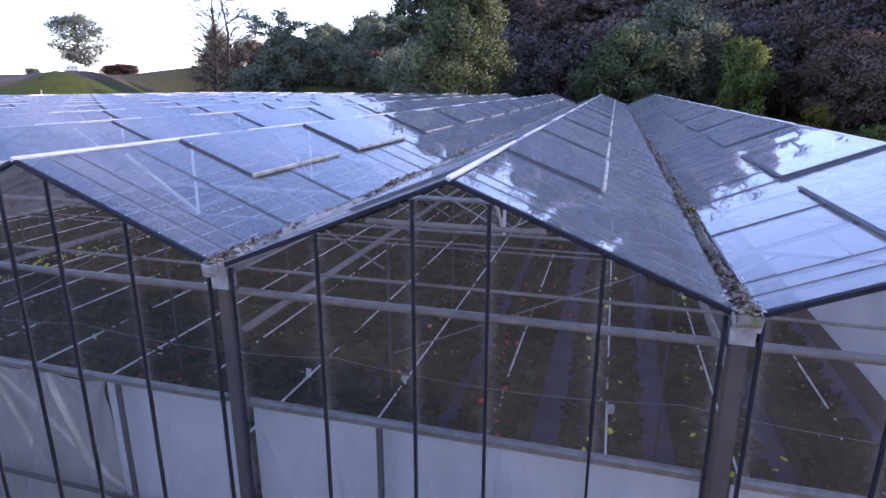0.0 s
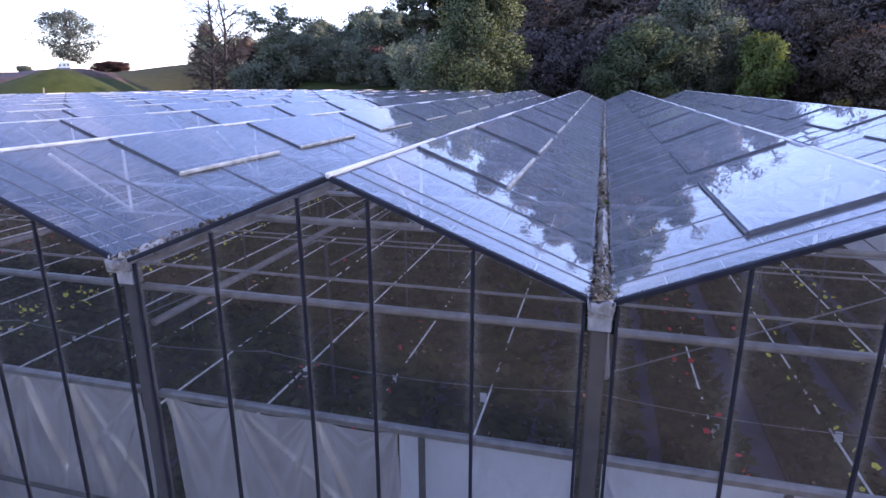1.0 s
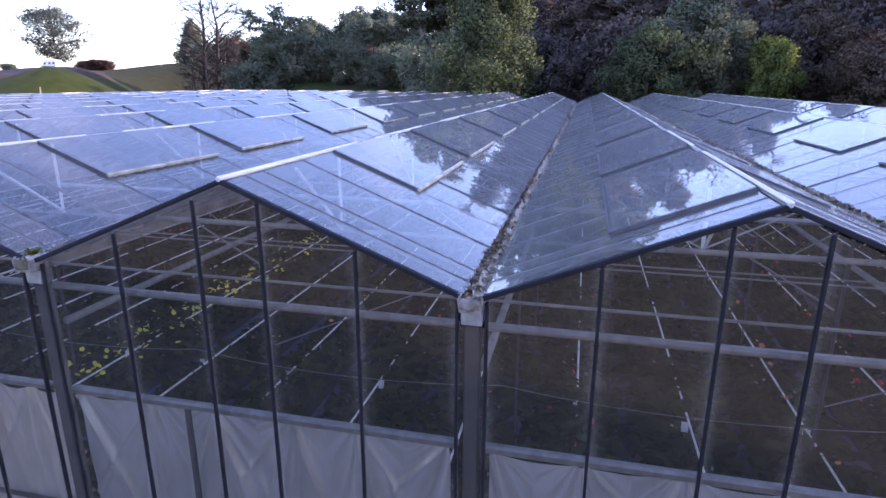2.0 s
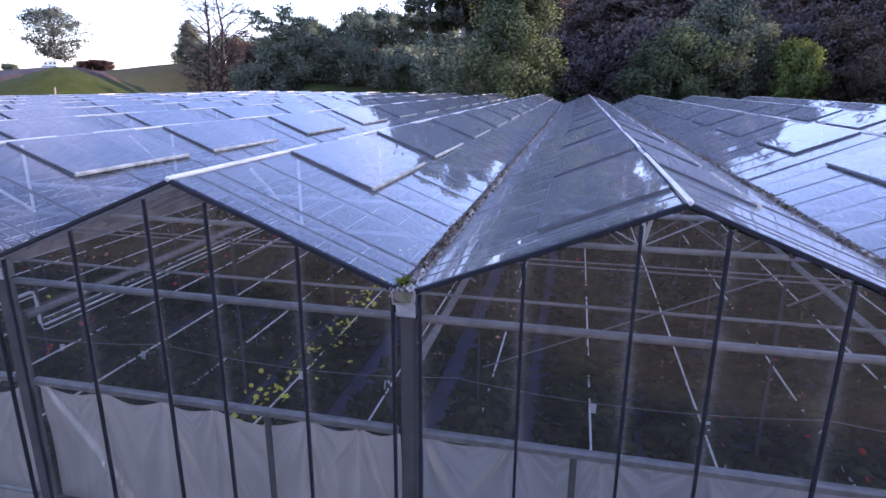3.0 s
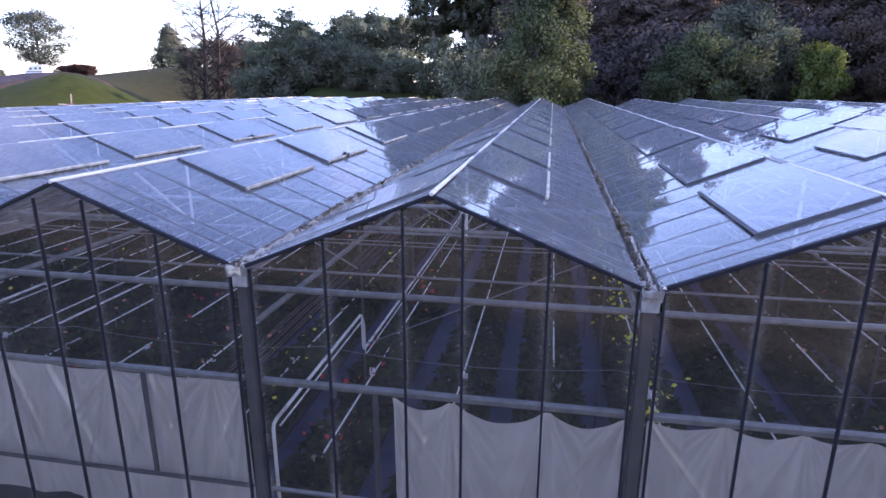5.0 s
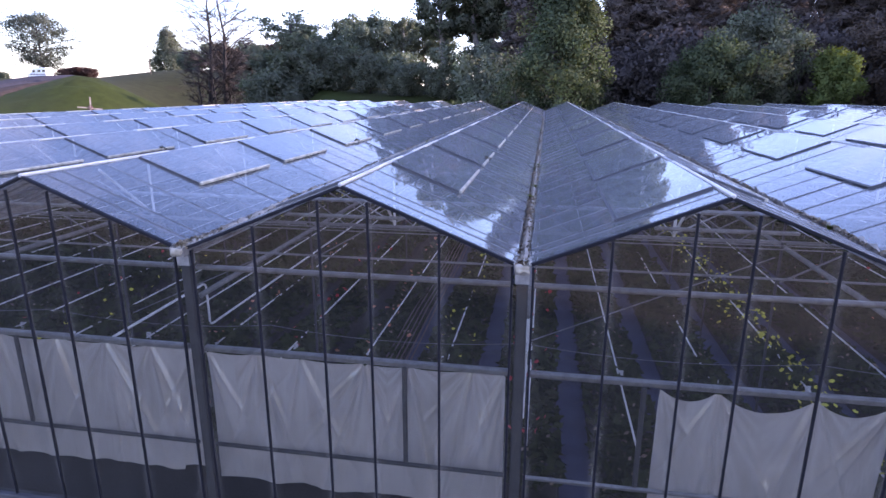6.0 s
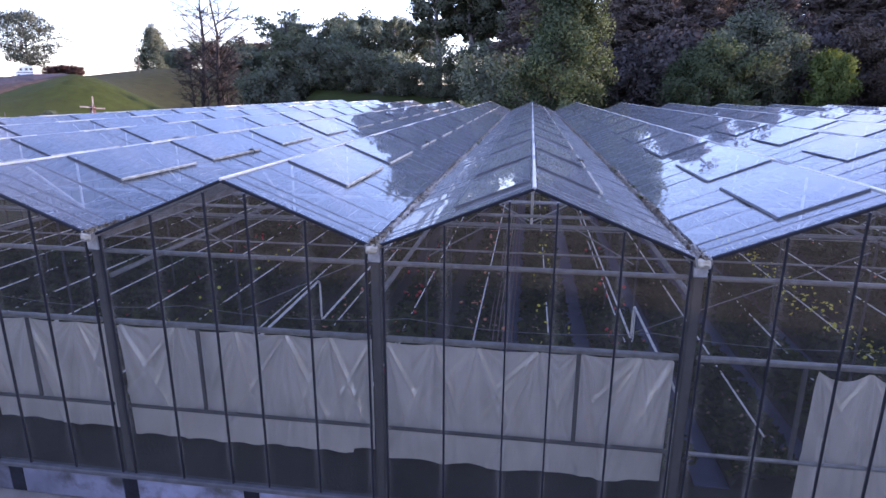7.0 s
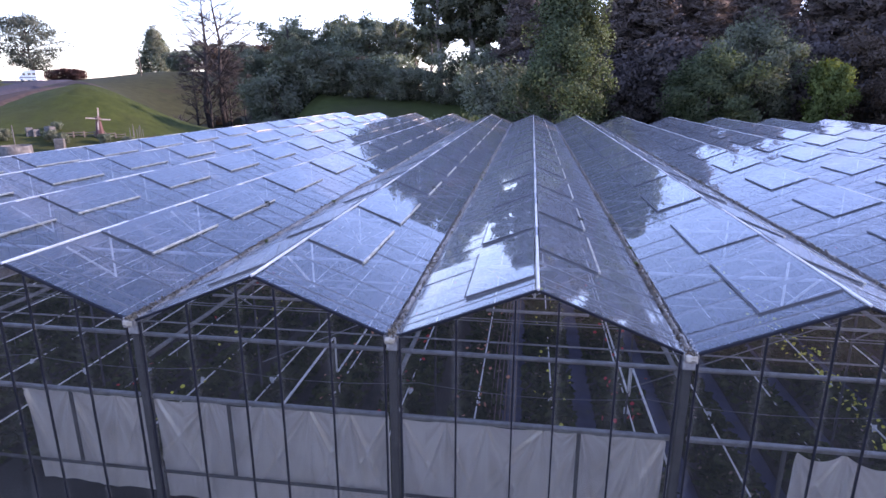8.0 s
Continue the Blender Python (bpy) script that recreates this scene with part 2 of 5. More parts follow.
M_PLINTH = solid("blue_grey_plinth_board", (0.06, 0.062, 0.09), (0.15, 0.155, 0.21), 2.0, (0.4, 0.7), 0.0, 0.1, stain=(0.03, 0.028, 0.03), stain_at=(0.5, 0.62), stain_scale=1.2, per_object=0.45)
M_PLANT = leafy("bed_leaf", (0.020, 0.030, 0.012), (0.062, 0.082, 0.030), (0.9, 0.95, 0.5))
M_BLOOM = {c: solid(c + "_petal", lo, hi, 20, (0.5, 0.7), bump=0.0, per_object=0.1) for c, lo, hi in (
    ("red", (0.45, 0.012, 0.015), (0.70, 0.03, 0.03)), ("yellow", (0.55, 0.50, 0.03), (0.80, 0.75, 0.08)), ("orange", (0.55, 0.16, 0.07), (0.75, 0.32, 0.18)))}

# ---- building tools ----


def mesh_from(name, verts, faces, mats=(), smooth=False):
    me = bpy.data.meshes.new(name)
    me.from_pydata([tuple(v) for v in verts], [], faces)
    for m in mats:
        me.materials.append(m)
    if smooth:
        me.shade_smooth()
    me.update()
    return me


def box_data(x0, x1, y0, y1, z0, z1):
    v = [(x, y, z) for z in (z0, z1) for y in (y0, y1) for x in (x0, x1)]
    f = [(0, 2, 3, 1), (4, 5, 7, 6), (0, 1, 5, 4), (2, 6, 7, 3), (0, 4, 6, 2), (1, 3, 7, 5)]
    return v, f


def joined(parts):
    """Several (verts, faces) as one."""
    vs, fs = [], []
    for v, f in parts:
        n = len(vs)
        vs += list(v)
        fs += [tuple(i + n for i in g) for g in f]
    return vs, fs


def bevel_box(name, x0, x1, y0, y1, z0, z1, mat, r=0.006):
    bm = bmesh.new()
    v, f = box_data(x0, x1, y0, y1, z0, z1)
    bv = [bm.verts.new(p) for p in v]
    for g in f:
        bm.faces.new([bv[i] for i in g])
    bmesh.ops.bevel(bm, geom=bm.edges[:], offset=r, segments=1, affect="EDGES")
    me = bpy.data.meshes.new(name)
    bm.to_mesh(me)
    bm.free()
    me.materials.append(mat)
    return me


def tube_data(points, radii, sides=6):
    """A tapered tube along points, closed at its ends."""
    vs, fs = [], []
    pts = [Vector(p) for p in points]
    for i, p in enumerate(pts):
        d = (pts[min(i + 1, len(pts) - 1)] - pts[max(i - 1, 0)]).normalized()
        a = d.orthogonal().normalized() if abs(d.z) > 0.9 else d.cross(Vector((0, 0, 1))).normalized()
        b = d.cross(a)
        for s in range(sides):
            w = 2 * math.pi * s / sides
            vs.append(p + (a * math.cos(w) + b * math.sin(w)) * radii[i])
    for i in range(len(pts) - 1):
        for s in range(sides):
            q = (s + 1) % sides
            fs.append((i * sides + s, i * sides + q, (i + 1) * sides + q, (i + 1) * sides + s))
    fs.append(tuple(range(sides))[::-1])
    fs.append(tuple((len(pts) - 1) * sides + s for s in range(sides)))
    return vs, fs


def put(name, data, parent=None, m=None, label="", category="", group="", kind=""):
    ob = new(name, data)
    if parent is not None:
        ob.parent = parent
    if m is not None:
        ob.matrix_basis = m
    return tagged(ob, label, category, group, kind)


def leaf_cloud(points, size, r, mats, flat=0.5, long=1.7, outward=None):
    """Many small leaves, one at each point, as kite-shaped blades at random turns. outward: the way each one faces, for crowns that shade as masses."""
    n = len(points)
    c = np.array(points, dtype=float).reshape(n, 1, 3)
    a = r.normal(size=(n, 3))
    a[:, 2] *= flat
    a /= np.linalg.norm(a, axis=1, keepdims=True)
    h = r.normal(size=(n, 3))
    b = np.cross(a, h)
    b /= np.linalg.norm(b, axis=1, keepdims=True) + 1e-9
    s = size * r.uniform(0.6, 1.35, size=(n, 1))
    if outward is not None:                             # the face's own normal is turned to the outer side
        b *= np.where((np.cross(a, b) * outward).sum(1, keepdims=True) > 0, -1.0, 1.0)
    quad = np.stack((-a * s * long / 2, b * s / 2 - a * s * 0.1, a * s * long / 2, -b * s / 2 - a * s * 0.1), axis=1)
    v = (c + quad).reshape(-1, 3)
    me = bpy.data.meshes.new("leaves")
    me.vertices.add(4 * n)
    me.vertices.foreach_set("co", v.ravel())
    me.loops.add(4 * n)
    me.loops.foreach_set("vertex_index", np.arange(4 * n, dtype=np.int32))
    me.polygons.add(n)
    me.polygons.foreach_set("loop_start", np.arange(0, 4 * n, 4, dtype=np.int32))
    for m in mats:
        me.materials.append(m)
    me.update(calc_edges=True)
    if outward is not None:
        me.shade_smooth()
        facing = outward + 0.45 * np.array([tuple(f.normal) for f in me.polygons])
        facing /= np.linalg.norm(facing, axis=1, keepdims=True) + 1e-9
        me.normals_split_custom_set_from_vertices(np.repeat(facing, 4, axis=0).tolist())
    return me


# ---- the greenhouse: twelve spans side by side ----
W, Z_GUT, Z_RIDGE, MOD = 3.2, 3.05, 3.70, 0.6
RISE = Z_RIDGE - Z_GUT
TILT = math.degrees(math.atan2(RISE, W / 2))
SLOPE = math.hypot(RISE, W / 2)
SPANS = range(-9, 3)
Y_BAR = 0.44                          # first regular glazing bar behind the gable
RAIL_TOP, RAIL_MID, RAIL_LOW = 2.868, 2.022, 0.995
MULLIONS = (0.09, 0.73, 1.37, 1.83, 2.47, 3.11)
NEAR = 19.0                           # up to here roof pieces are single parts


def far_end(k):
    return Y_BAR + MOD * round((38.0 - 0.2 * (k * W + 1.6)) / MOD)


def roof_z(u):
    """Height of the roof's skin at u metres from the span's left gutter."""
    return Z_RIDGE - abs(u - W / 2) * RISE / (W / 2)


rng = random.Random(4)
S0, S1 = 0.03, SLOPE - 0.068           # glass along the slope
S_MID = 0.86                          # foot of a vent along the slope

pane_v, pane_f = box_data(S0, S1, -0.29, 0.29, 0.010, 0.014)
ME_PANE = mesh_from("roof_pane", pane_v, pane_f, (M_ROOF,))
half_v, half_f = box_data(S_MID - 0.04, S1, -0.29, 0.29, 0.010, 0.014)
ME_HALF = mesh_from("roof_pane_short", half_v, half_f, (M_ROOF,))
ME_EDGE = mesh_from("roof_pane_edge", *box_data(S0, S1, -0.105, 0.105, 0.010, 0.014), (M_ROOF,))
bar_v, bar_f = joined([box_data(S0, S1, -0.008, 0.008, -0.014, 0.008), box_data(S0, S1, -0.004, 0.004, 0.008, 0.018)])
ME_BAR = mesh_from("glazing_bar", bar_v, bar_f, (M_RBAR,))
VW = 1.5 * MOD                        # half a vent's length


def ring_data(x0, x1, y0, y1, wx, wy, z0, z1):
    """A rectangular frame in one piece."""
    vs = [p + (z,) for z in (z0, z1) for p in ((x0, y0), (x1, y0), (x1, y1), (x0, y1), (x0 + wx, y0 + wy), (x1 - wx, y0 + wy), (x1 - wx, y1 - wy), (x0 + wx, y1 - wy))]
    fs = []
    for i in range(4):
        j = (i + 1) % 4
        fs += [(i, 4 + i, 4 + j, j), (8 + i, 8 + j, 12 + j, 12 + i), (i, j, 8 + j, 8 + i), (4 + i, 12 + i, 12 + j, 4 + j)]
    return vs, fs


ME_VENT = mesh_from("roof_vent", *ring_data(0.03, S_MID, -VW - 0.016, VW + 0.016, 0.014, 0.018, 0.012, 0.034), (M_VFRAME,))
ME_VBAR = mesh_from("vent_bar", *box_data(0.06, S_MID - 0.03, -0.006, 0.006, 0.022, 0.0335), (M_RBAR,))
ME_VRAIL = bevel_box("vent_rail", S_MID + 0.001, S_MID + 0.034, -VW - 0.02, VW + 0.02, 0.012, 0.050, M_TAN, 0.006)
ME_VRAIL_D = bevel_box("vent_rail_dark", S_MID + 0.001, S_MID + 0.024, -VW - 0.02, VW + 0.02, 0.016, 0.038, M_VFRAME, 0.006)
ME_VPANE = mesh_from("vent_pane", *box_data(0.03, S_MID - 0.002, -VW - 0.012, VW + 0.012, 0.036, 0.040), (M_VENT,))
ME_RIDGE_BAR = bevel_box("ridge_bar", -0.015, 0.019, -VW - 0.03, VW + 0.03, 0.004, 0.034, M_CAP, 0.008)
ME_RIDGE_BAR_END = bevel_box("ridge_bar_end", -0.015, 0.019, -VW - 0.48, VW + 0.03, 0.004, 0.034, M_CAP, 0.008)


def slope_pose(k, y, right, dx=0.0, dy=0.0):
    """The pose of a piece on a roof slope: its x runs from the ridge down the slope."""
    return pose(k * W + W / 2, y, Z_RIDGE, 0 + dx, TILT + dy, 0 if right else 180)


def vents_of(right, end):
    starts, n = [], 2 if right else 0
    while Y_BAR + MOD * (n + 3) < end - 0.5:
        starts.append(n)
        n += 4 if n < 4 else 5
    return starts


def build_gutter_mesh(length, seed):
    """A trough: flat floor, two upstands with folded lips."""
    prof = [(-0.075, 0.032), (-0.069, 0.040), (-0.063, 0.032), (-0.054, -0.02), (0.054, -0.02), (0.063, 0.032), (0.069, 0.040), (0.075, 0.032),
            (0.062, -0.05), (-0.062, -0.05)]
    n = len(prof)
    vs = [(x, y, z) for y in (-0.09, length) for x, z in prof]
    fs = [(i, (i + 1) % n, n + (i + 1) % n, n + i) for i in range(n)]
    fs += [(3, 4, 8, 9), (13, 19, 18, 14), (0, 1, 2, 3, 9), (4, 5, 6, 7, 8), (10, 19, 13, 12, 11), (14, 18, 17, 16, 15)]
    return mesh_from("gutter", vs, fs, (M_GUT,))


def build_silt_mesh(length, seed, crust):
    """Uneven lumps of silt and moss lying along a gutter, thinning out in places. Light on the +x flank is painted in
    as paler crust.
    """
    r = random.Random(seed)
    vs, fs = [], []
    rows, across = int(length / 0.045), 7
    for i in range(rows + 1):
        y = -0.05 + i * (length + 0.02) / rows
        fill = 0.5 + 0.5 * noise.noise((seed * 7.3, y * 0.45, 1.0)) + 0.25 * noise.noise((seed, y * 2.1, 4.0))
        for j in range(across):
            a = j / (across - 1) * 2 - 1
            lump = noise.noise((a * 1.4 + seed, y * 5.0, 2.0)) * 0.8 + noise.noise((a * 3 + seed, y * 13.0, 9.0)) * 0.7
            z = -0.017 + (1 - a * a) * (0.046 + 0.070 * max(0.0, fill)) * (0.8 + 0.8 * lump)
            vs.append((a * 0.053 + r.uniform(-0.006, 0.006), y + r.uniform(-0.02, 0.02), max(-0.019, z)))
    for i in range(rows):
        for j in range(across - 1):
            q = i * across + j
            fs.append((q, q + 1, q + across + 1, q + across))
    me = mesh_from("gutter_silt", vs, fs, (M_MUCK, M_CRUST_LITFLANK), True)
    # faces towards +x get the pale material in place of light
    lo = across // 2 if crust else across // 2 + 1
    me.polygons.foreach_set("material_index", [1 if i % (across - 1) >= lo else 0 for i in range(len(fs))])
    return me


def build_spout(seed):
    """A gutter's end, crusted over in chalky lumps."""
    bm = bmesh.new()
    bmesh.ops.create_cube(bm, size=1.0)
    bmesh.ops.subdivide_edges(bm, edges=bm.edges[:], cuts=4, use_grid_fill=True)
    for v in bm.verts:
        p = Vector((v.co.x * 0.115, v.co.y * 0.030 - 0.082, v.co.z * 0.060 + 0.006))
        n = noise.noise_vector((p.x * 22 + seed * 3.1, p.y * 30, p.z * 30 + seed))
        v.co = p + Vector((n.x * 0.012, n.y * 0.016, n.z * 0.022 - max(0.0, n.x) * 0.025))
    me = bpy.data.meshes.new("spout")
    bm.to_mesh(me)
    bm.free()
    me.materials.append(M_MUCK if seed in (2, -1, -7) else M_GUT if seed in (1, -2, 0) else M_CRUST_LITFLANK)
    me.shade_smooth()
    return me


def build_tuft(r, size):
    """A small weed: arched blades from one root."""
    parts = []
    for _ in range(46):
        a, tip = r.uniform(0, 6.28), size * r.uniform(0.5, 1.0)
        out = Vector((math.cos(a), math.sin(a), 0))
        p = [out * 0.01, out * tip * 0.35 + Vector((0, 0, tip * 0.6)), out * tip * 0.8 + Vector((0, 0, tip * 0.75))]
        sidew = Vector((-out.y, out.x, 0)) * size * 0.09
        v = [p[0] - sidew * 0.4, p[0] + sidew * 0.4, p[1] + sidew, p[1] - sidew, p[2]]
        parts.append((v, [(0, 1, 2, 3), (3, 2, 4)]))
    return mesh_from("weed", *joined(parts), (M_WEED,))


M_CHIP = leafy("brown_litter", (0.045, 0.031, 0.020), (0.42, 0.34, 0.26), (1.0, 0.8, 0.6))
M_CHIP_LITSIDE = leafy("pale_litter", (0.09, 0.072, 0.048), (0.48, 0.41, 0.31), (1.0, 0.9, 0.7))
M_CRUMB = solid("chalky_crumbs", (0.30, 0.285, 0.26), (0.54, 0.52, 0.48), 12, (0.8, 1.0), bump=0.2)
M_DARKCLUMP = leafy("dark_clump", (0.012, 0.014, 0.010), (0.05, 0.05, 0.025), (1.0, 0.9, 0.5))
M_WEED = leafy("gutter_weed_leaf", (0.05, 0.075, 0.015), (0.16, 0.18, 0.03), (1.0, 1.0, 0.5))


def gable_pane(parent, u0, u1):
    """One upright sheet of gable glass, cut to the roof's slope."""
    zs = [roof_z(u0) - 0.03, roof_z(u1) - 0.03]
    us = [u0, u1]
    if u0 < W / 2 < u1:
        us, zs = [u0, W / 2, u1], [zs[0], Z_RIDGE - 0.03, zs[1]]
    ring = [(u0, 0.03), *([(u1, 0.03)]), *list(zip(us[::-1], zs[::-1]))]
    n = len(ring)
    vs = [(u - (u0 + u1) / 2, y, z) for y in (-0.002, 0.002) for u, z in ring]
    fs = [tuple(range(n)), tuple(range(2 * n - 1, n - 1, -1))] + [(i, n + i, n + (i + 1) % n, (i + 1) % n) for i in range(n)]
    put("gable_pane", mesh_from("gable_pane", vs, fs, (M_WALL,)), parent, pose((u0 + u1) / 2, -0.004, 0))


SPAN_OBJ = {}
for k in SPANS:
    end = far_end(k)
    x0 = k * W
    span = tagged(new("greenhouse_span"), "weathered glass greenhouse bay with ridged roof and open gable view", "greenhouse", "greenhouse spans")
    span.matrix_basis = pose(x0, 0, 0)
    SPAN_OBJ[k] = span
    back = Matrix.Translation((-x0, 0, 0))
    put("ridge_cap", bevel_box("ridge_cap", -0.015, 0.015, -0.045, end, -0.02, 0.010, M_ALU, 0.007), span, pose(W / 2, 0, Z_RIDGE + 0.015), "grey weathered metal ridge cap")
    far_v, far_f = [], []
    for right in (True, False):
        starts = vents_of(right, end)
        vented = {s + i for s in starts for i in range(3)}
        put("roof_pane", ME_EDGE, span, back @ slope_pose(k, Y_BAR - 0.115, right))
        put("roof_pane", ME_EDGE, span, back @ slope_pose(k, Y_BAR - 0.335, right))
        put("glazing_bar", ME_BAR, span, back @ slope_pose(k, Y_BAR - 0.225, right))
        count = round((end - Y_BAR) / MOD)
        for n in range(count + 1):
            y = Y_BAR + MOD * n
            m = back @ slope_pose(k, y, right)
            if y < NEAR:
                put("glazing_bar", ME_BAR, span, m)
            else:
                far_v.append(([m @ Vector(p) for p in bar_v], bar_f, 1))
            if n < count:
                m = back @ slope_pose(k, y + MOD / 2, right, rng.gauss(0, 0.20), rng.gauss(0, 0.20))
                if y < NEAR:
                    put("roof_pane", ME_HALF if n in vented else ME_PANE, span, m)
                else:
                    far_v.append(([m @ Vector(p) for p in (half_v if n in vented else pane_v)], half_f, 0))
        for s in starts:
            m = back @ slope_pose(k, Y_BAR + MOD * (s + 1.5), right, rng.gauss(0, 0.12), rng.uniform(-0.9, -0.1))
            vent = put("roof_vent", ME_VENT, span, m, "raised hinged glass roof vent")
            put("vent_pane", ME_VPANE, vent)
            put("vent_rail", ME_VRAIL if right else ME_VRAIL_D, vent, None, "mossy tan bottom rail" if right else "dark bottom rail")
            for s2 in (-0.5, 0.5):
                put("vent_bar", ME_VBAR, vent, pose(0, s2 * MOD, 0))
            if not right:
                put("ridge_bar", ME_RIDGE_BAR if s else ME_RIDGE_BAR_END, span, pose(W / 2, Y_BAR + MOD * (s + 1.5), Z_RIDGE - 0.002), "cream painted hinge bar on the ridge")
    vs, fs, mi = [], [], []
    for v, f, i in far_v:
        n = len(vs)
        vs += v
        fs += [tuple(a + n for a in g) for g in f]
        mi += [i] * len(f)
    me = mesh_from("far_roof_glazing", vs, fs, (M_ROOF, M_RBAR))
    me.polygons.foreach_set("material_index", mi)
    put("far_roof_glazing", me, span, None, "far glass panes and bars", "", "", "stuff")

    # gable: verge trims, mullions, rails, glass
    for right in (True, False):
        put("verge_trim", bevel_box("verge_trim", 0.0, SLOPE - 0.072, -0.040, 0.0, -0.016, 0.014, M_BAR, 0.005), span, back @ slope_pose(k, 0 if right else -0.045, right))
    for u in MULLIONS:
        put("mullion", bevel_box("mullion", -0.010, 0.010, -0.018, 0.012, 0.0, roof_z(u) - 0.04, M_BAR, 0.003), span, pose(u, 0, 0))
    edges = MULLIONS
    for a, b in zip(edges[:-1], edges[1:]):
        gable_pane(span, a + 0.012, b - 0.012)
    # low rails are coloured dark for their shadow on the film; open bay -3 stays light
    for z, h, y0 in ((RAIL_TOP, 0.023, 0.022), (RAIL_MID, 0.031, 0.022), (RAIL_LOW - 0.055, 0.024, 0.018)):
        put("gable_rail", bevel_box("gable_rail", 0.085, W - 0.085, y0, y0 + (0.063 if z > 1.5 else 0.038), z - h, z + h, M_POST_RAILSHADE if z < 1.5 and k != -3 else M_RAIL, 0.015), span)
    put("gable_rail", bevel_box("gable_rail", W / 2 - 0.55, W / 2 + 0.55, 0.03, 0.06, 3.405, 3.437, M_GALV, 0.010), span)
    put("gable_rail", bevel_box("gable_rail", 0.085, W - 0.085, 0.04, 0.06, 3.031, 3.049, M_GALV, 0.006), span)
    for z in (3.29, 3.32):
        put("gable_rail", bevel_box("gable_rail", 0.68, W - 0.68, 0.03, 0.04, z - 0.004, z + 0.004, M_GALV, 0.002), span)
    put("sill", bevel_box("sill", 0.0, W, -0.055, 0.06, -0.045, 0.02, M_POST_RAILSHADE, 0.01), span, None, "dark metal sill under the glass")
    # stud in the same dark colour, standing for its shadow on the film
    stud = 2.13 if k % 2 == 0 else 1.10
    put("stud", bevel_box("stud", -0.022, 0.022, 0.018, 0.056, RAIL_LOW - 0.029, RAIL_MID - 0.02, M_POST_RAILSHADE, 0.01), span, pose(stud, 0, 0))

# gutters and posts stand on the lines between spans
for g in range(-9, 4):
    x = g * W
    end = far_end(min(g, 2))
    gut = put("roof_gutter", build_gutter_mesh(end, g), None, pose(x, 0, Z_GUT), "weathered roof gutter with moss and silt", "gutter", "roof gutters")
    crust = g not in (2, -1, -7)
    put("silt", build_silt_mesh(min(end, 30), g + 20, crust), gut, None, "silt with a crust-pale flank standing in for light and a mossy brown one")
    put("soffit", bevel_box("soffit", -0.066, 0.066, 0.12, end, -0.068, -0.051, M_ALU, 0.005), gut, None, "pale metal gutter underside")
    r = random.Random(g * 3 + 1)
    qr = np.random.RandomState(g + 60)
    ly = qr.uniform(0, 1, 1500) ** 1.6 * 26 - 0.06
    lx = qr.normal(0, 0.028, 1500)
    lz = 0.012 + 0.05 * np.maximum(0, 0.5 + 0.5 * np.sin(ly * 1.9 + g)) * (1 - (lx / 0.08) ** 2) + qr.uniform(-0.008, 0.02, 1500)
    # chips on the +x side are paler, to stand for light there
    for name, side, mat in (("litter", lx <= 0.006, M_CHIP), ("pale_litter", lx > 0.006, M_CHIP_LITSIDE if crust else M_CHIP)):
        put(name, leaf_cloud(np.stack((lx, ly, lz), axis=1)[side], 0.030, qr, (mat,), 0.35, 1.5), gut, None, "dry leaf litter and moss crumbs", "", "", "stuff")
    spots = [r.uniform(1.2, 24) for _ in range(9)] + ([0.05] if g in (-1,) else []) + ([7.0] if g == -3 else [])
    for y in spots:
        put("weed", build_tuft(r, r.uniform(0.05, 0.11)), gut, pose(r.uniform(-0.035, 0.035), y, 0.01), "small green weed")
    cy = qr.exponential(0.30, 90) - 0.07
    cx = np.where(qr.uniform(0, 1, 90) < 0.65, qr.choice([-1.0, 1.0], 90) * 0.064, 0) + qr.normal(0, 0.012, 90)
    put("crust", leaf_cloud(np.stack((cx, cy, 0.044 + qr.uniform(-0.006, 0.010, 90)), axis=1), 0.021, qr, (M_CRUMB,), 0.5, 1.2), gut, None, "chalky white crumbs", "", "", "stuff")
    put("spout", build_spout(g), gut, None, "crusted mossy gutter end")
    post = tagged(new("gutter_post"), "grey steel post under the gutter end", "post", "gable posts")
    post.matrix_basis = pose(x, 0, 0)
    put("shaft", bevel_box("shaft", -0.050, 0.050, 0.01, 0.09, -0.02, Z_GUT - 0.12, M_POST_RAILSHADE, 0.01), post)
    put("pane", mesh_from("post_pane", *box_data(-0.079, 0.079, -0.004, 0.0, 0.03, Z_GUT - 0.17), (M_WALL,)), post, None, "narrow glass strip")
    put("head_plate", bevel_box("head_plate", -0.066, 0.066, -0.02, 0.09, Z_GUT - 0.16, Z_GUT - 0.055, M_GALV, 0.008), post, None, "pale metal head plate")

# small dark things on four vent rails, given the form of leafy clumps
for k, y in ((-4, 4.8), (-5, 7.8), (-7, 8.04), (-6, 5.48)):
    q = np.random.RandomState(k + 40)
    put("vent_clump", leaf_cloud(q.normal(0, 1, (90, 3)) * (0.022, 0.045, 0.016) + (0, 0, 0.022), 0.030, q, (M_DARKCLUMP,), 0.6, 1.3), None,
        pose(k * W + W / 2 + 0.81, y, 3.395), "small dark clump on a vent rail", "moss", "moss clumps")

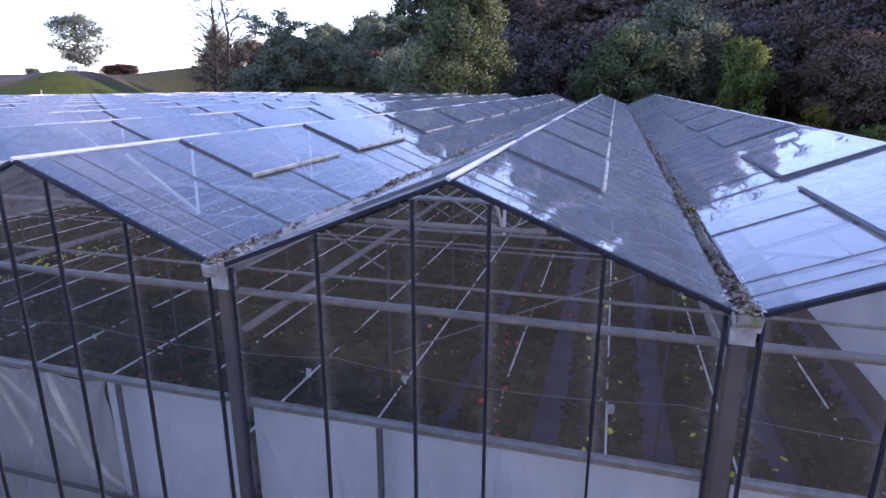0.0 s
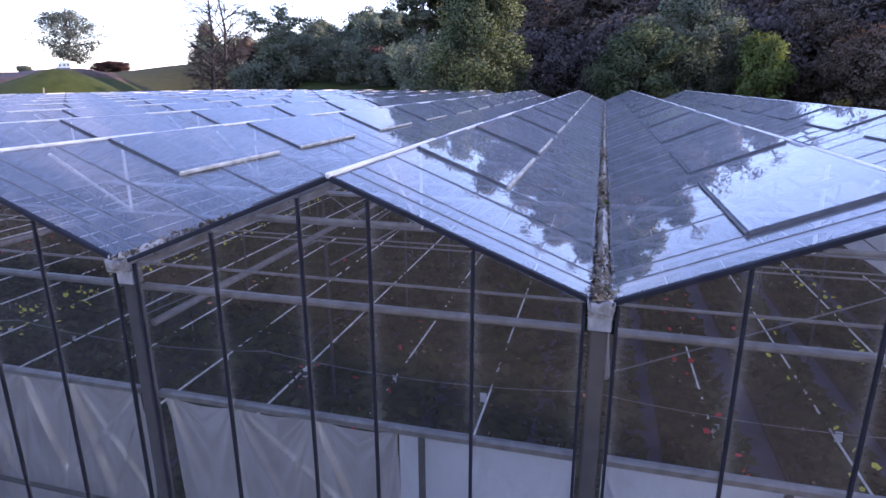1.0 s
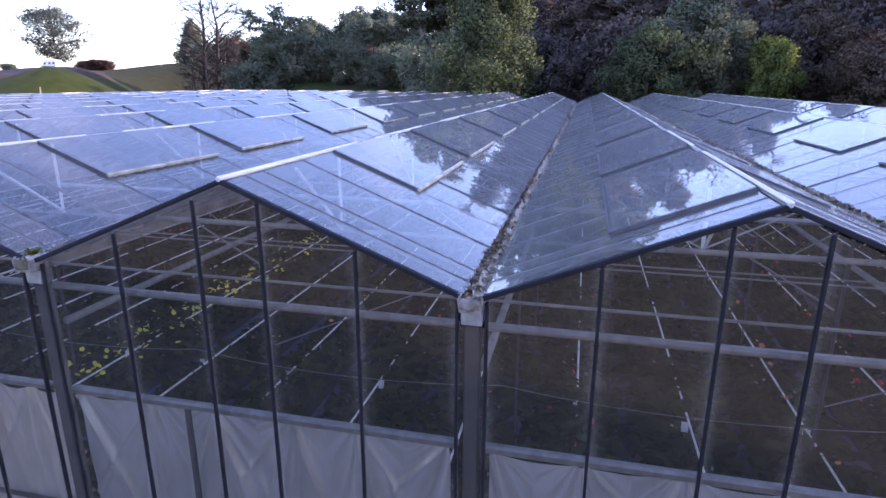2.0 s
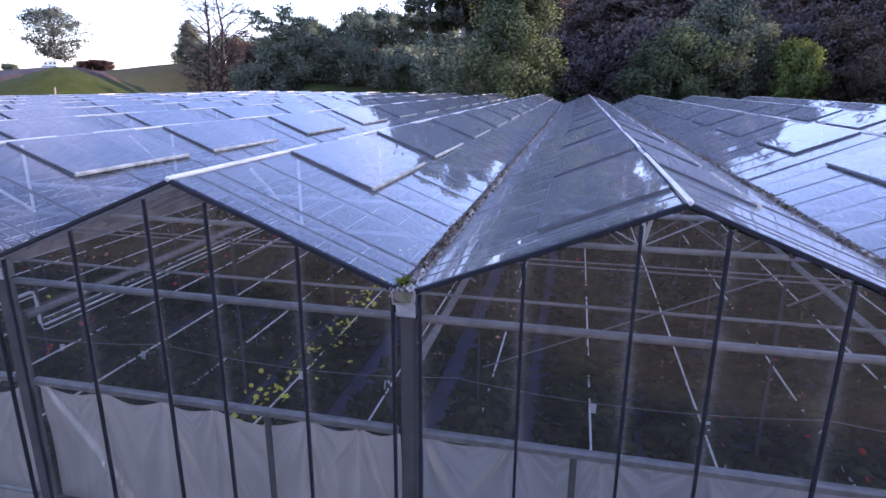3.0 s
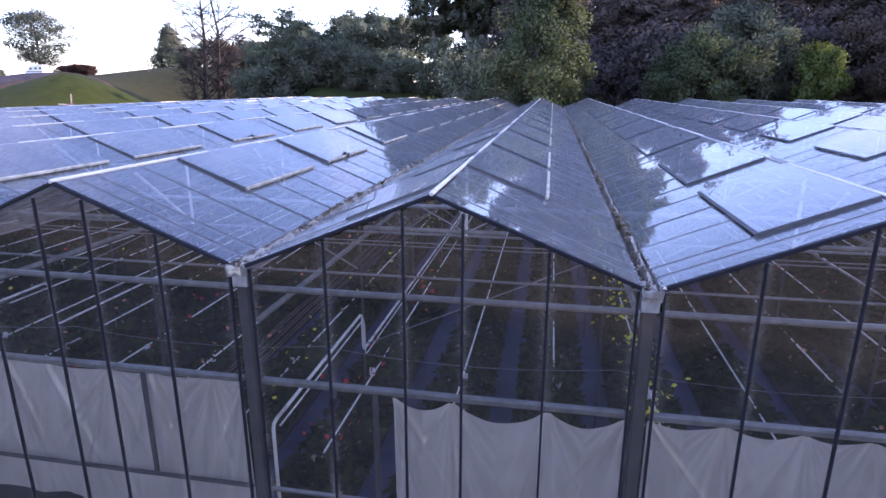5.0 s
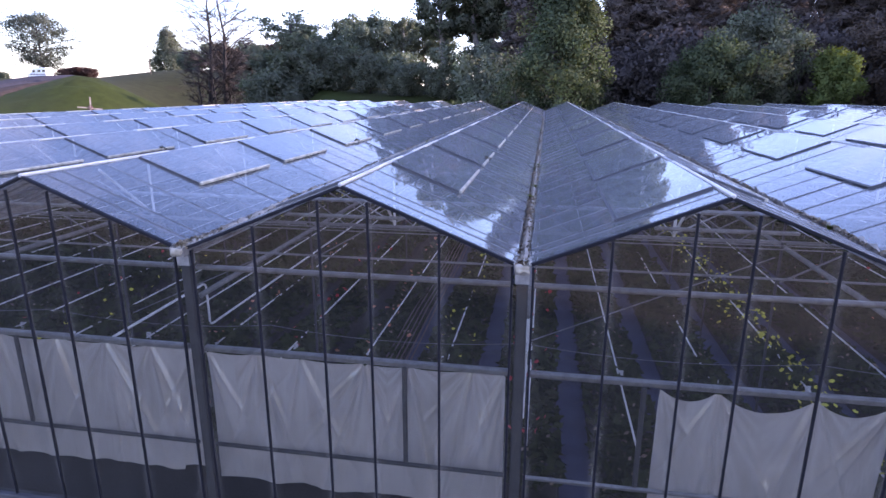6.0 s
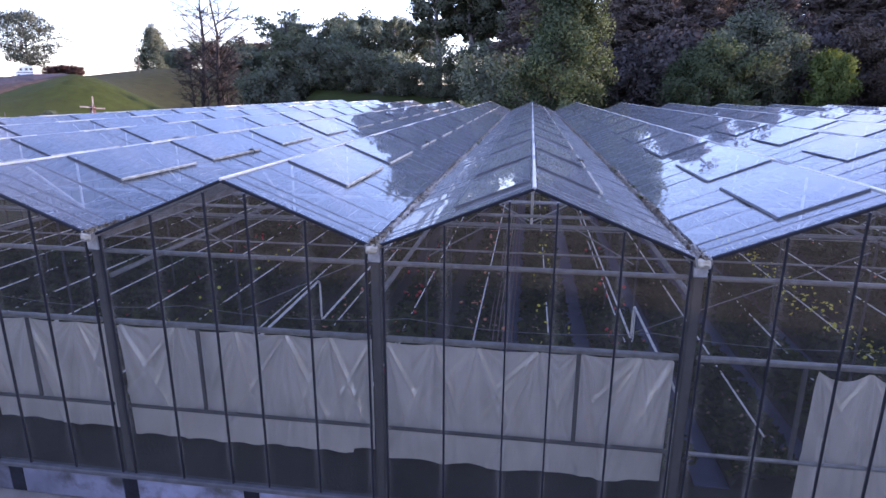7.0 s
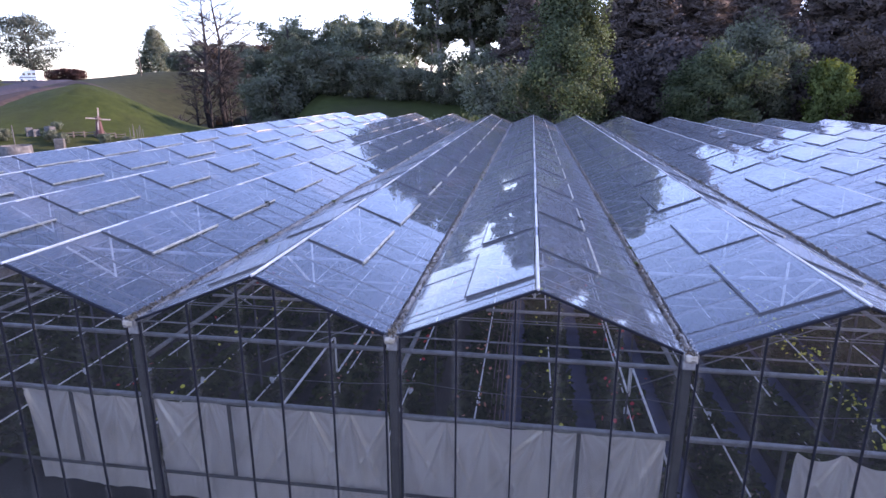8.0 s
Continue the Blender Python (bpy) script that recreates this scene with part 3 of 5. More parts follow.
# trusses, columns and braces inside, every third metre
tie = lambda a, b, r: tube_data((a, b), (r, r), 6)
for k in SPANS:
    for i in range(1, 9):
        y = 3.04 + 3.0 * (i - 1)
        truss = tagged(new("roof_truss"), "light galvanised lattice truss under the roof", "truss", "roof trusses")
        truss.matrix_basis = pose(k * W, y, 0)
        c = W / 2
        put("top_chord", mesh_from("chord", *joined([tie((0.05, 0, 2.99), (W - 0.05, 0, 2.99), 0.030)]), (M_ALU,)), truss)
        put("bottom_chord", mesh_from("chord", *joined([tie((0.05, 0, 2.62), (W - 0.05, 0, 2.62), 0.018)]), (M_GALV,)), truss)
        web = [tie((u, 0, 2.62 if j % 2 else 2.99), (u + 0.52, 0, 2.99 if j % 2 else 2.62), 0.008) for j, u in enumerate((0.05, 0.57, 1.09, 1.61, 2.13, 2.65))]
        put("web", mesh_from("web", *joined(web), (M_GALV,)), truss)
        if i == 1 and k % 2:
            put("diagonal_brace", mesh_from("diagonal", *tie((0.05, 0.03, 1.0), (W - 0.05, 0.03, 2.42), 0.009), (M_GALV,)), truss)
        elif i < 4:
            knee = [tie((0.05, 0, 2.1), (0.95, 0, 2.62), 0.012), tie((W - 0.05, 0, 2.1), (W - 0.95, 0, 2.62), 0.012)]
            put("knee_brace", mesh_from("knee", *joined(knee), (M_GALV,)), truss)
# white props under the ridges
c = W / 2
ME_PROP = [mesh_from("ridge_prop", *d, (m,)) for d, m in (
    (tie((0, 0, 2.94), (0, 0, 3.67), 0.016), M_PIPE), (tie((0, -0.02, 2.97), (0, -0.84, 3.64), 0.016), M_PIPE),
    (joined([tie((0, 0, 2.97), (a * 0.75, 0, roof_z(c + 0.75) - 0.03), 0.008) for a in (-1, 1)]), M_ALU), (tie((-c + 0.06, 0, 2.93), (c - 0.06, 0, 2.93), 0.011), M_GALV))]
for k in SPANS:
    for y in (1.82, 4.24, 7.24, 10.24, 13.24, 16.24, 19.24, 22.24):
        prop = tagged(new("ridge_prop"), "slim white ridge prop with a slanted brace", "prop", "ridge props")
        prop.matrix_basis = pose(k * W + c, y, 0)
        for name, me in zip(("post", "brace", "strut", "tie"), ME_PROP):
            put(name, me, prop)
for g in range(-8, 3):
    for i in range(1, 9):
        y = 3.04 + 3.0 * (i - 1)
        put("column", bevel_box("column", -0.013, 0.013, -0.02, 0.02, 0.0, Z_GUT - 0.05, M_POST_RAILSHADE, 0.005), None, pose(g * W, y, 0),
            "slim dark steel column under the gutter", "column", "inner columns")

# heating pipes slung under the gutters
for g in range(-8, 3):
    put("heating_pipe", mesh_from("heating_pipe", *tube_data(((0, 0.13, 0), (0, 36.0, 0)), (0.030, 0.030), 10), (M_GALV,), True), None, pose(g * W + 0.055, 0, 2.55),
        "grey galvanised pipe slung along the gutter line", "pipe", "gutter pipes")

# outer walls along both sides and the far gable, plain glazed
for name, x in (("wall_west", SPANS[0] * W), ("wall_east", (SPANS[-1] + 1) * W)):
    length = far_end(SPANS[0] if x < 0 else SPANS[-1])
    wv = [box_data(-0.002, 0.002, 0.02, length, 0.03, 2.98)]
    wall = put(name, mesh_from(name, *joined(wv), (M_WALL,)), None, pose(x, 0.02, 0), "glazed greenhouse side wall", "", "", "structure")
    put("glazing_bars", mesh_from("bars", *joined([box_data(-0.02, 0.02, 0.6 * i, 0.6 * i + 0.025, 0.0, 3.0) for i in range(1, int(length / 0.6))]), (M_BAR,)), wall, None, "", "", "", "stuff")
for k in SPANS:
    end = far_end(k)
    ring = [(0, 0.0), (W, 0.0), (W, Z_GUT - 0.04), (W / 2, Z_RIDGE - 0.03), (0, Z_GUT - 0.04)]
    vs = [(u, y, z) for y in (-0.002, 0.002) for u, z in ring]
    fs = [(0, 1, 2, 3, 4), (9, 8, 7, 6, 5)] + [(i, 5 + i, 5 + (i + 1) % 5, (i + 1) % 5) for i in range(5)]
    back_g = put("far_gable", mesh_from("far_gable", vs, fs, (M_WALL,)), SPAN_OBJ[k], pose(0, end, 0), "glazed far gable")
    put("glazing_bars", mesh_from("bars", *joined([box_data(u - 0.015, u + 0.015, 0.005, 0.05, 0, roof_z(u) - 0.05) for u in MULLIONS]), (M_BAR,)), back_g, None, "", "", "", "stuff")

# ---- ground: one sheet to the horizon ----
G_OUT = -0.42


def smooth(a, b, x):
    t = min(1.0, max(0.0, (x - a) / (b - a)))
    return t * t * (3 - 2 * t)


def land(x, y):
    """Height of the ground: level round the greenhouse, a bank and hill behind it."""
    dx, dy = x + 11.0, y + 5.0
    d = math.hypot(dx, dy)
    az = math.degrees(math.atan2(-dx, dy))              # to the left of straight ahead
    front = smooth(95, 70, abs(az - 15))
    h = 5.2 * smooth(50, 128, d) + 1.6 * smooth(150, 260, d)
    h += 1.5 * smooth(24, 40, az) * smooth(58, 78, d)
    h += 3.1 * math.exp(-((az - 29) / 8.0) ** 2) * smooth(84, 112, d)
    dell = smooth(20, 25, az) * smooth(41, 31, az)       # a hollow behind the mound, then the far field
    h += dell * (13.0 * smooth(125, 205, d) - 2.0 * smooth(70, 115, d) - h)
    h += 3.3 * math.exp(-((az - 39) / (4.6 if az > 39 else 9.5)) ** 2 - ((d - 82) / (15.0 if d > 82 else 9.0)) ** 2)
    h += 0.14 * noise.noise((x * 0.05, y * 0.05, 0)) * smooth(50, 80, d)
    return G_OUT + h * front


def axis(lo, hi, near_lo, near_hi, step):
    a = list(np.arange(near_lo, near_hi + 0.01, step))
    s, out = step, near_hi
    while out < hi:
        s *= 1.25
        out += s
        a.append(min(out, hi))
    s, out = step, near_lo
    while out > lo:
        s *= 1.25
        out -= s
        a.insert(0, max(out, lo))
    return a


gx, gy = axis(-1500, 1500, -150, 60, 3.0), axis(-1500, 1500, -30, 190, 3.0)
verts = [(x, y, land(x, y)) for y in gy for x in gx]
nx = len(gx)
faces = [(j * nx + i, j * nx + i + 1, (j + 1) * nx + i + 1, (j + 1) * nx + i) for j in range(len(gy) - 1) for i in range(nx - 1)]
m_grass, t, out = fresh("meadow_grass")
p = t.nodes.new("ShaderNodeBsdfPrincipled")
p.inputs["Roughness"].default_value, p.inputs["Specular IOR Level"].default_value = 0.95, 0.1
gcol = ramp(t, tex(t, 0.9, 8.0, 0.7), [(0.25, (0.019, 0.028, 0.007)), (0.55, (0.035, 0.048, 0.011)), (0.8, (0.054, 0.063, 0.016))])
gmask = ramp(t, tex(t, 0.045, 4.0, 0.6), [(0.50, (0, 0, 0)), (0.68, (0.8, 0.8, 0.8))])
gcol = blend(t, gmask, gcol, (0.038, 0.040, 0.016))
t.links.new(gcol, p.inputs["Base Color"])
b = t.nodes.new("ShaderNodeBump")
b.inputs["Strength"].default_value, b.inputs["Distance"].default_value = 0.8, 0.12
t.links.new(tex(t, 6.0, 8.0, 0.7), b.inputs["Height"])
t.links.new(b.outputs["Normal"], p.inputs["Normal"])
t.links.new(p.outputs["BSDF"], out.inputs["Surface"])
M_GRASS = m_grass
# unseen ground before the gable, toned for its reflection and bounce on the glass
M_UNSEEN_YARD = solid("unseen_yard_bounce", (0.118, 0.103, 0.086), (0.23, 0.20, 0.17), 1.5, (0.85, 1.0), bump=0.5, bump_scale=18, stain=(0.07, 0.06, 0.05), stain_scale=0.3)
# far field: browner grass, with tree shade put into its darker colour
M_SHADED_FIELD = solid("olive_field_with_shade", (0.018, 0.021, 0.008), (0.036, 0.038, 0.015), 0.5, (0.9, 1.0), bump=0.6, bump_scale=5, stain=(0.030, 0.026, 0.013), stain_scale=0.08, spec=0.1)
g_me = mesh_from("ground", verts, faces, (M_GRASS, M_UNSEEN_YARD, M_SHADED_FIELD), True)
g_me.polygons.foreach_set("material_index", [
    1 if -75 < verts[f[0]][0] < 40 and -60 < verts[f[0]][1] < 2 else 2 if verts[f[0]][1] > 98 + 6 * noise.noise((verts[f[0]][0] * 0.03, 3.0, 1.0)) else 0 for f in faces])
put("ground", g_me, None, None, "sloping green meadow and lawn", "", "", "structure")

# floor inside: soil slab, plinth boards, weed-mat paths
gx0, gx1 = SPANS[0] * W, (SPANS[-1] + 1) * W
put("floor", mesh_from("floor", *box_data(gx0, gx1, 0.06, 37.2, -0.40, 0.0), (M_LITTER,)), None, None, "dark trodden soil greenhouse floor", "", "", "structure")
for k in SPANS:
    for u0, u1 in ((0.10, 1.50), (1.70, 3.10)):
        put("plinth_board", bevel_box("plinth_board", u0, u1, -0.03, 0.0, -0.41, -0.05, M_PLINTH, 0.006), SPAN_OBJ[k], None, "blue-grey board under the sill")
    for u in (0.0, 1.6):
        put("plinth_post", bevel_box("plinth_post", u - 0.1, u + 0.1, -0.028, 0.02, -0.41, -0.05, M_BAR, 0.006), SPAN_OBJ[k], None, "dark plinth post")
BED_X = {n: -5.72 + 1.28 * n for n in range(-17, 12)}
for n, x in BED_X.items():
    if n >= -5:
        put("path", bevel_box("path", -0.20, 0.20, 0.8, 37.0, 0.0, 0.012, M_MAT, 0.004), None, pose(x + 0.64, 0, 0.001), "blue-grey weed-mat path between flower beds", "", "", "structure")

# ---- planting inside ----


def bloom_data(x, y, z, s, r):
    """An open flower: a shallow cone of petals round a small heart, leaning its own way."""
    m = Matrix.Translation((x, y, z)) @ Euler((r.gauss(0.35, 0.5), r.gauss(0, 0.5), r.uniform(0, 6))).to_matrix().to_4x4()
    v, f = [(0, 0, -s * 0.25)], []
    for i in range(10):
        w = 2 * math.pi * i / 10
        q = s * (1.0 if i % 2 else 0.8)
        v.append((math.cos(w) * q, math.sin(w) * q, s * r.uniform(-0.1, 0.25)))
    v.append((0, 0, s * 0.12))
    for i in range(10):
        f += [(0, 1 + (i + 1) % 10, 1 + i), (11, 1 + i, 1 + (i + 1) % 10)]
    return [m @ Vector(p) for p in v], f




def bed_leaves(seed, height, count):
    r = np.random.RandomState(seed)
    y = 0.9 + (r.uniform(0, 1, count) ** 1.2) * 33.0
    x = np.clip(r.normal(0, 0.23, count), -0.44, 0.44)
    z = 0.12 + np.abs(r.uniform(0, 1, count)) * height * (1.15 - np.abs(x) / 0.40 * 0.6) * (0.75 + 0.25 * np.sin(y * 1.7 + seed))
    return leaf_cloud(np.stack((x, y, z), axis=1), 0.10, r, (M_PLANT,), 0.6, 1.9)


BED_LEAVES = [bed_leaves(s, h, 9000) for s, h in ((1, 0.46), (2, 0.36), (3, 0.54))]
DRY_LEAVES = []
for seed in (31, 32):
    q = np.random.RandomState(seed)
    y = 0.9 + q.uniform(0, 1, 450) ** 1.5 * 25
    x = np.clip(q.normal(0, 0.22, 450), -0.42, 0.42)
    DRY_LEAVES.append(leaf_cloud(np.stack((x, y, 0.16 + q.uniform(0, 0.36, 450) * (1.1 - np.abs(x) / 0.5)), axis=1), 0.040, q, (M_CHIP,), 0.6, 1.7))
soil_v, soil_f = [], []
for i in range(140):
    y = 0.85 + i * 36.0 / 139
    for j, (a, z) in enumerate(((-0.41, 0.0), (-0.32, 0.13), (0.0, 0.17), (0.32, 0.13), (0.41, 0.0))):
        soil_v.append((a + 0.02 * noise.noise((y * 2, j, 0)), y, z + (0.035 * noise.noise((y * 3, j * 2.0, 5)) if z else 0)))
    if i:
        soil_f += [((i - 1) * 5 + j, (i - 1) * 5 + j + 1, i * 5 + j + 1, i * 5 + j) for j in range(4)]
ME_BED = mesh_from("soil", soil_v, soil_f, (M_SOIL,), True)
BLOOMS = {0: ("yellow", 320), 2: ("orange", 18), 3: ("red", 8), 4: ("red", 8), 5: ("red", 14), 8: ("red", 60), 10: ("yellow", 60), -3: ("red", 60), -4: ("yellow", 70),
          -5: ("orange", 80), -6: ("red", 40), -7: ("orange", 40), -9: ("yellow", 40), 9: ("yellow", 30), 7: ("orange", 25), -10: ("red", 40)}
pipe_me = mesh_from("support_pipe", *tube_data(((0, 1.25, 0.48), (0, 37.0, 0.48)), (0.0135, 0.0135), 6), (M_PIPE,), True)
stake_me = mesh_from("stake", *tube_data(((0, 0, 0.1), (0, 0, 0.48)), (0.010, 0.010), 5), (M_GALV,))
tag_me = bevel_box("tag", -0.040, 0.040, -0.003, 0.003, -0.06, 0.06, M_TAG, 0.002)
for n, x in BED_X.items():
    colour, count = BLOOMS.get(n, ("", 0))
    words = colour + " flowers over dark green leaves" if colour else "dark green leaves without flowers"
    bed = tagged(new("flower_bed"), "long raised soil bed with " + words, "flower bed", "flower beds", "stuff")
    bed.matrix_basis = pose(x, 0, 0)
    put("soil", ME_BED, bed)
    put("foliage", BED_LEAVES[n % 3], bed, Matrix.Diagonal((1.3 if 3 <= n <= 7 else 1.0, 1, 1, 1)), "leafy crop", "", "", "stuff")
    put("dry_leaves", DRY_LEAVES[n % 2], bed, None, "tan dry leaves", "", "", "stuff")
    if colour:
        r = random.Random(n)
        flowers = [bloom_data(r.gauss(0, 0.19), 1.1 + r.random() ** 1.4 * 16, r.uniform(0.45, 0.75), r.uniform(0.026, 0.046), r) for _ in range(count)]
        put("blooms", mesh_from("blooms", *joined(flowers), (M_BLOOM[colour],)), bed, None, colour + " blooms", "", "", "stuff")
    rail = put("support_pipe", pipe_me, None, pose(x + 0.04, 0, 0), "thin white pipe running above a flower bed", "pipe", "bed pipes")
    for y in (1.3, 4.3, 7.3, 10.3, 13.3):
        put("stake", stake_me, rail, pose(0, y, 0))
    put("name_tag", tag_me, None, pose(x + 0.04 + 0.06 * math.sin(n * 5), 3.28 + 0.1 * math.sin(n * 3), 0.47, -12, 0, 8 - 5 * (n % 4)), "small blank white card hanging on the bed pipe", "tag", "bed tags")

# heating pipes by the posts
for x, top in ((-9.6, 1.45), (-14.55, 1.60)):
    bend = [(x + 0.02, 0.28, 0.0), (x + 0.02, 0.28, top - 0.06), (x + 0.02, 0.30, top - 0.015), (x + 0.02, 0.36, top), (x, 2.93, top + 0.02), (x, 2.98, top - 0.01),
            (x, 3.0, top - 0.06), (x, 3.0, 0.98), (x, 3.02, 0.94), (x, 3.08, 0.92), (x, 36, 0.92)]
    if top > 1.5:
        bend = bend[3:]
    put("heating_pipe", mesh_from("heating_pipe", *tube_data(bend, [0.018] * len(bend), 8), (M_PIPE,), True), None, None,
        "white painted heating pipe with a dropped bend", "pipe", "heating pipes")
    if top > 1.5:
        continue
    put("heating_pipe", mesh_from("heating_pipe", *tube_data([(a + 0.03, y, z - 0.07) for a, y, z in bend[-8:]], [0.009] * 8, 8), (M_PIPE,), True), None, None,
        "slim white heating return pipe beside a post", "pipe", "heating pipes")
# reddish drip lines along one bed
M_DRIP = solid("red_brown_drip_line", (0.075, 0.038, 0.034), (0.15, 0.085, 0.075), 8, (0.5, 0.7), bump=0.1)
drip_me = mesh_from("drip_line", *tube_data([(0.012 * math.sin(1.7 * i), 1.2 + 1.5 * i, 0.30 + 0.012 * math.sin(2.3 * i)) for i in range(20)], [0.012] * 20, 5), (M_DRIP,), True)
for i in range(6):
    put("drip_line", drip_me, None, pose(-11.86 + 0.085 * i, 0.05 * i, 0.02 * (i % 2)), "thin red-brown drip line running along a bed", "hose", "drip lines")
# wires sagging across
for k in SPANS:
    line = [(k * W + W * i / 12, 1.6, 1.62 - 0.10 * (1 - (i / 6 - 1) ** 2)) for i in range(13)]
    put("wire", mesh_from("wire", *tube_data(line, [0.004] * 13, 4), (M_GALV,)), None, None, "thin sagging wire strung between posts", "wire", "inner wires")

# ---- plastic film hung inside the gable ----


def film(x0, x1, top, low, seed, calm):
    """A hanging sheet: pinned at points along the rail, sagging and creased between, with a torn lower edge."""
    r = random.Random(seed)
    cols, rows = max(8, int((x1 - x0) / 0.013)), 60
    pins, x = [], x0
    while x < x1 - 0.2:
        pins.append(x)
        x += r.uniform(0.40, 0.80)
    pins.append(x1)
    amp = 0.5 if calm else 2.1
    xs = np.linspace(x0, x1, cols + 1)
    drop, hem = [], []
    for x in xs:
        a = max([q for q in pins if q <= x + 1e-6])
        b = min([q for q in pins if q >= x - 1e-6])
        w = 0 if b - a < 1e-4 else 4 * (x - a) * (b - x) / (b - a) ** 2
        drop.append(w * (0.012 if calm else 0.008 + (0.20 if seed == 8 else 0.11 if seed == 9 else 0.03) * (b - a)))
        hem.append(low + 0.09 * noise.noise((x * 0.9, seed, 0)) + 0.05 * noise.noise((x * 3.1, seed, 3)) + (0.05 if noise.noise((x * 0.6, seed, 8)) > 0.1 else 0))
    s = np.linspace(0, 1, rows + 1)[None, :]
    zs = (top - np.array(drop))[:, None] * (1 - s) + np.array(hem)[:, None] * s
    across = np.repeat(xs[:, None], rows + 1, axis=1)
    down = top - zs
    fold = np.zeros_like(zs)
    for q in pins:                                      # long folds fanning down from each pin
        for _ in range(r.choice((4, 5, 6, 7))):
            lean, strength, reach, width = r.gauss(0, 0.36), r.uniform(0.3, 1.0), r.uniform(0.7, 1.9), r.uniform(0.6, 1.4)
            half = (0.009 + 0.024 * down) * width
            fold += strength * np.exp(-np.abs((across - q - lean * down) / half) ** 1.5) * np.exp(-(down / reach) ** 2) * np.minimum(1.0, 0.25 + down * 5)
    vs, fan = [], []
    for i in range(cols + 1):
        near = min(pins, key=lambda q: abs(q - xs[i]))
        for j in range(rows + 1):
            x, z = float(xs[i]), float(zs[i, j])
            y = 0.112 + amp * (-0.026 * min(float(fold[i, j]), 1.6) + 0.018 * noise.noise((x * 1.6, z * 0.8, seed + 5)) + 0.006 * noise.noise((x * 5.0 + z, z * 1.2, seed + 9)))
            vs.append((x, min(0.150, max(0.060, y)), z))
            fan.append((math.atan2(x - near, top - z + 0.07) + near * 3.7, math.hypot(x - near, top - z)))
    n = rows + 1
    fs = [(i * n + j, i * n + j + 1, (i + 1) * n + j + 1, (i + 1) * n + j) for i in range(cols) for j in range(rows)]
    me = mesh_from("plastic_film", vs, fs, (M_FILM_TAUT if calm else M_FILM_CLEARER if x0 > -3.2 else M_FILM,), True)
    layer = me.uv_layers.new(name="fan")
    where = np.empty(len(me.loops), dtype=np.int32)
    me.loops.foreach_get("vertex_index", where)
    layer.data.foreach_set("uv", np.array(fan, dtype=np.float32)[where].ravel())
    return put("plastic_film", me, None, None, "creased milky plastic film hung behind the gable glass" if not calm else "taut milky plastic film behind the gable glass",
               "plastic sheet", "film curtains")


for i, (a, b, low, calm) in enumerate(((-17.8, -16.08, 0.58, 0), (-15.92, -12.88, 0.52, 0), (-12.72, -9.72, 0.50, 0), (-8.36, -6.48, 0.46, 0),
                                       (-6.32, -3.28, 0.46, 0), (-3.12, -0.15, 0.48, 0), (0.12, 1.95, 0.5, 0), (1.95, 3.12, 0.5, 1), (3.28, 6.32, 0.5, 1), (6.48, 9.5, 0.5, 1))):
    film(a, b, 1.962, low, i + 5, calm)

# milky film lining the east wall
wall_x = (SPANS[-1] + 1) * W - 0.06
lv = [(wall_x + 0.015 * noise.noise((y * 0.9, z * 1.1, 3.0)), y, z) for y in np.linspace(0.15, 36.5, 130) for z in np.linspace(0.05, 2.9, 12)]
lf = [(i * 12 + j, i * 12 + j + 1, (i + 1) * 12 + j + 1, (i + 1) * 12 + j) for i in range(129) for j in range(11)]
put("wall_lining", mesh_from("wall_lining", [(float(a), float(b), float(c)) for a, b, c in lv], lf, (M_FILM_TAUT,), True), None, None,
    "pale milky film lining the side wall", "plastic sheet")

# ---- trees and woods ----
M_BARK = solid("tree_bark", (0.035, 0.028, 0.024), (0.10, 0.085, 0.07), 5, (0.85, 1.0), 0.0, 0.6, 12, stretch=(1, 1, 0.3))
M_DARK_BARK = solid("dark_bare_bark", (0.018, 0.015, 0.015), (0.05, 0.043, 0.042), 5, (0.85, 1.0), 0.0, 0.5, 12, stretch=(1, 1, 0.3))
M_PALE_BARK = solid("pale_tree_bark", (0.13, 0.12, 0.11), (0.26, 0.24, 0.22), 5, (0.8, 1.0), 0.0, 0.4, 12, stretch=(1, 1, 0.3))
LEAF = {
    "grey_green": leafy("grey_green_leaf", (0.090, 0.117, 0.096), (0.188, 0.222, 0.168), (0.9, 1.0, 0.6), 0.30),
    "silver": leafy("silver_green_leaf", (0.069, 0.086, 0.075), (0.138, 0.159, 0.135), (0.9, 1.0, 0.8), 0.30),
    "wood": leafy("wood_edge_needle", (0.092, 0.080, 0.076), (0.138, 0.121, 0.114), (0.8, 0.8, 0.8), 0.30),
    "green": leafy("green_leaf", (0.070, 0.092, 0.058), (0.122, 0.154, 0.090), (0.75, 0.88, 0.5), 0.30),
    "lime": leafy("lime_leaf", (0.088, 0.122, 0.046), (0.165, 0.215, 0.080), (1.0, 1.0, 0.35), 0.30),
    "dark": leafy("dark_leaf", (0.108, 0.122, 0.094), (0.195, 0.215, 0.160), (0.7, 0.9, 0.5), 0.30),
    "pine": leafy("pine_needle", (0.122, 0.102, 0.096), (0.172, 0.147, 0.138), (0.9, 0.9, 0.8), 0.30),
    "brown": leafy("russet_leaf", (0.098, 0.078, 0.066), (0.185, 0.148, 0.120), (1.0, 0.8, 0.5), 0.30),
    "red": leafy("red_leaf", (0.063, 0.042, 0.039), (0.120, 0.075, 0.069), (1.0, 0.5, 0.4), 0.30),
    "gold": leafy("gold_leaf", (0.095, 0.085, 0.024), (0.190, 0.160, 0.046), (1.0, 0.9, 0.3), 0.30),
}


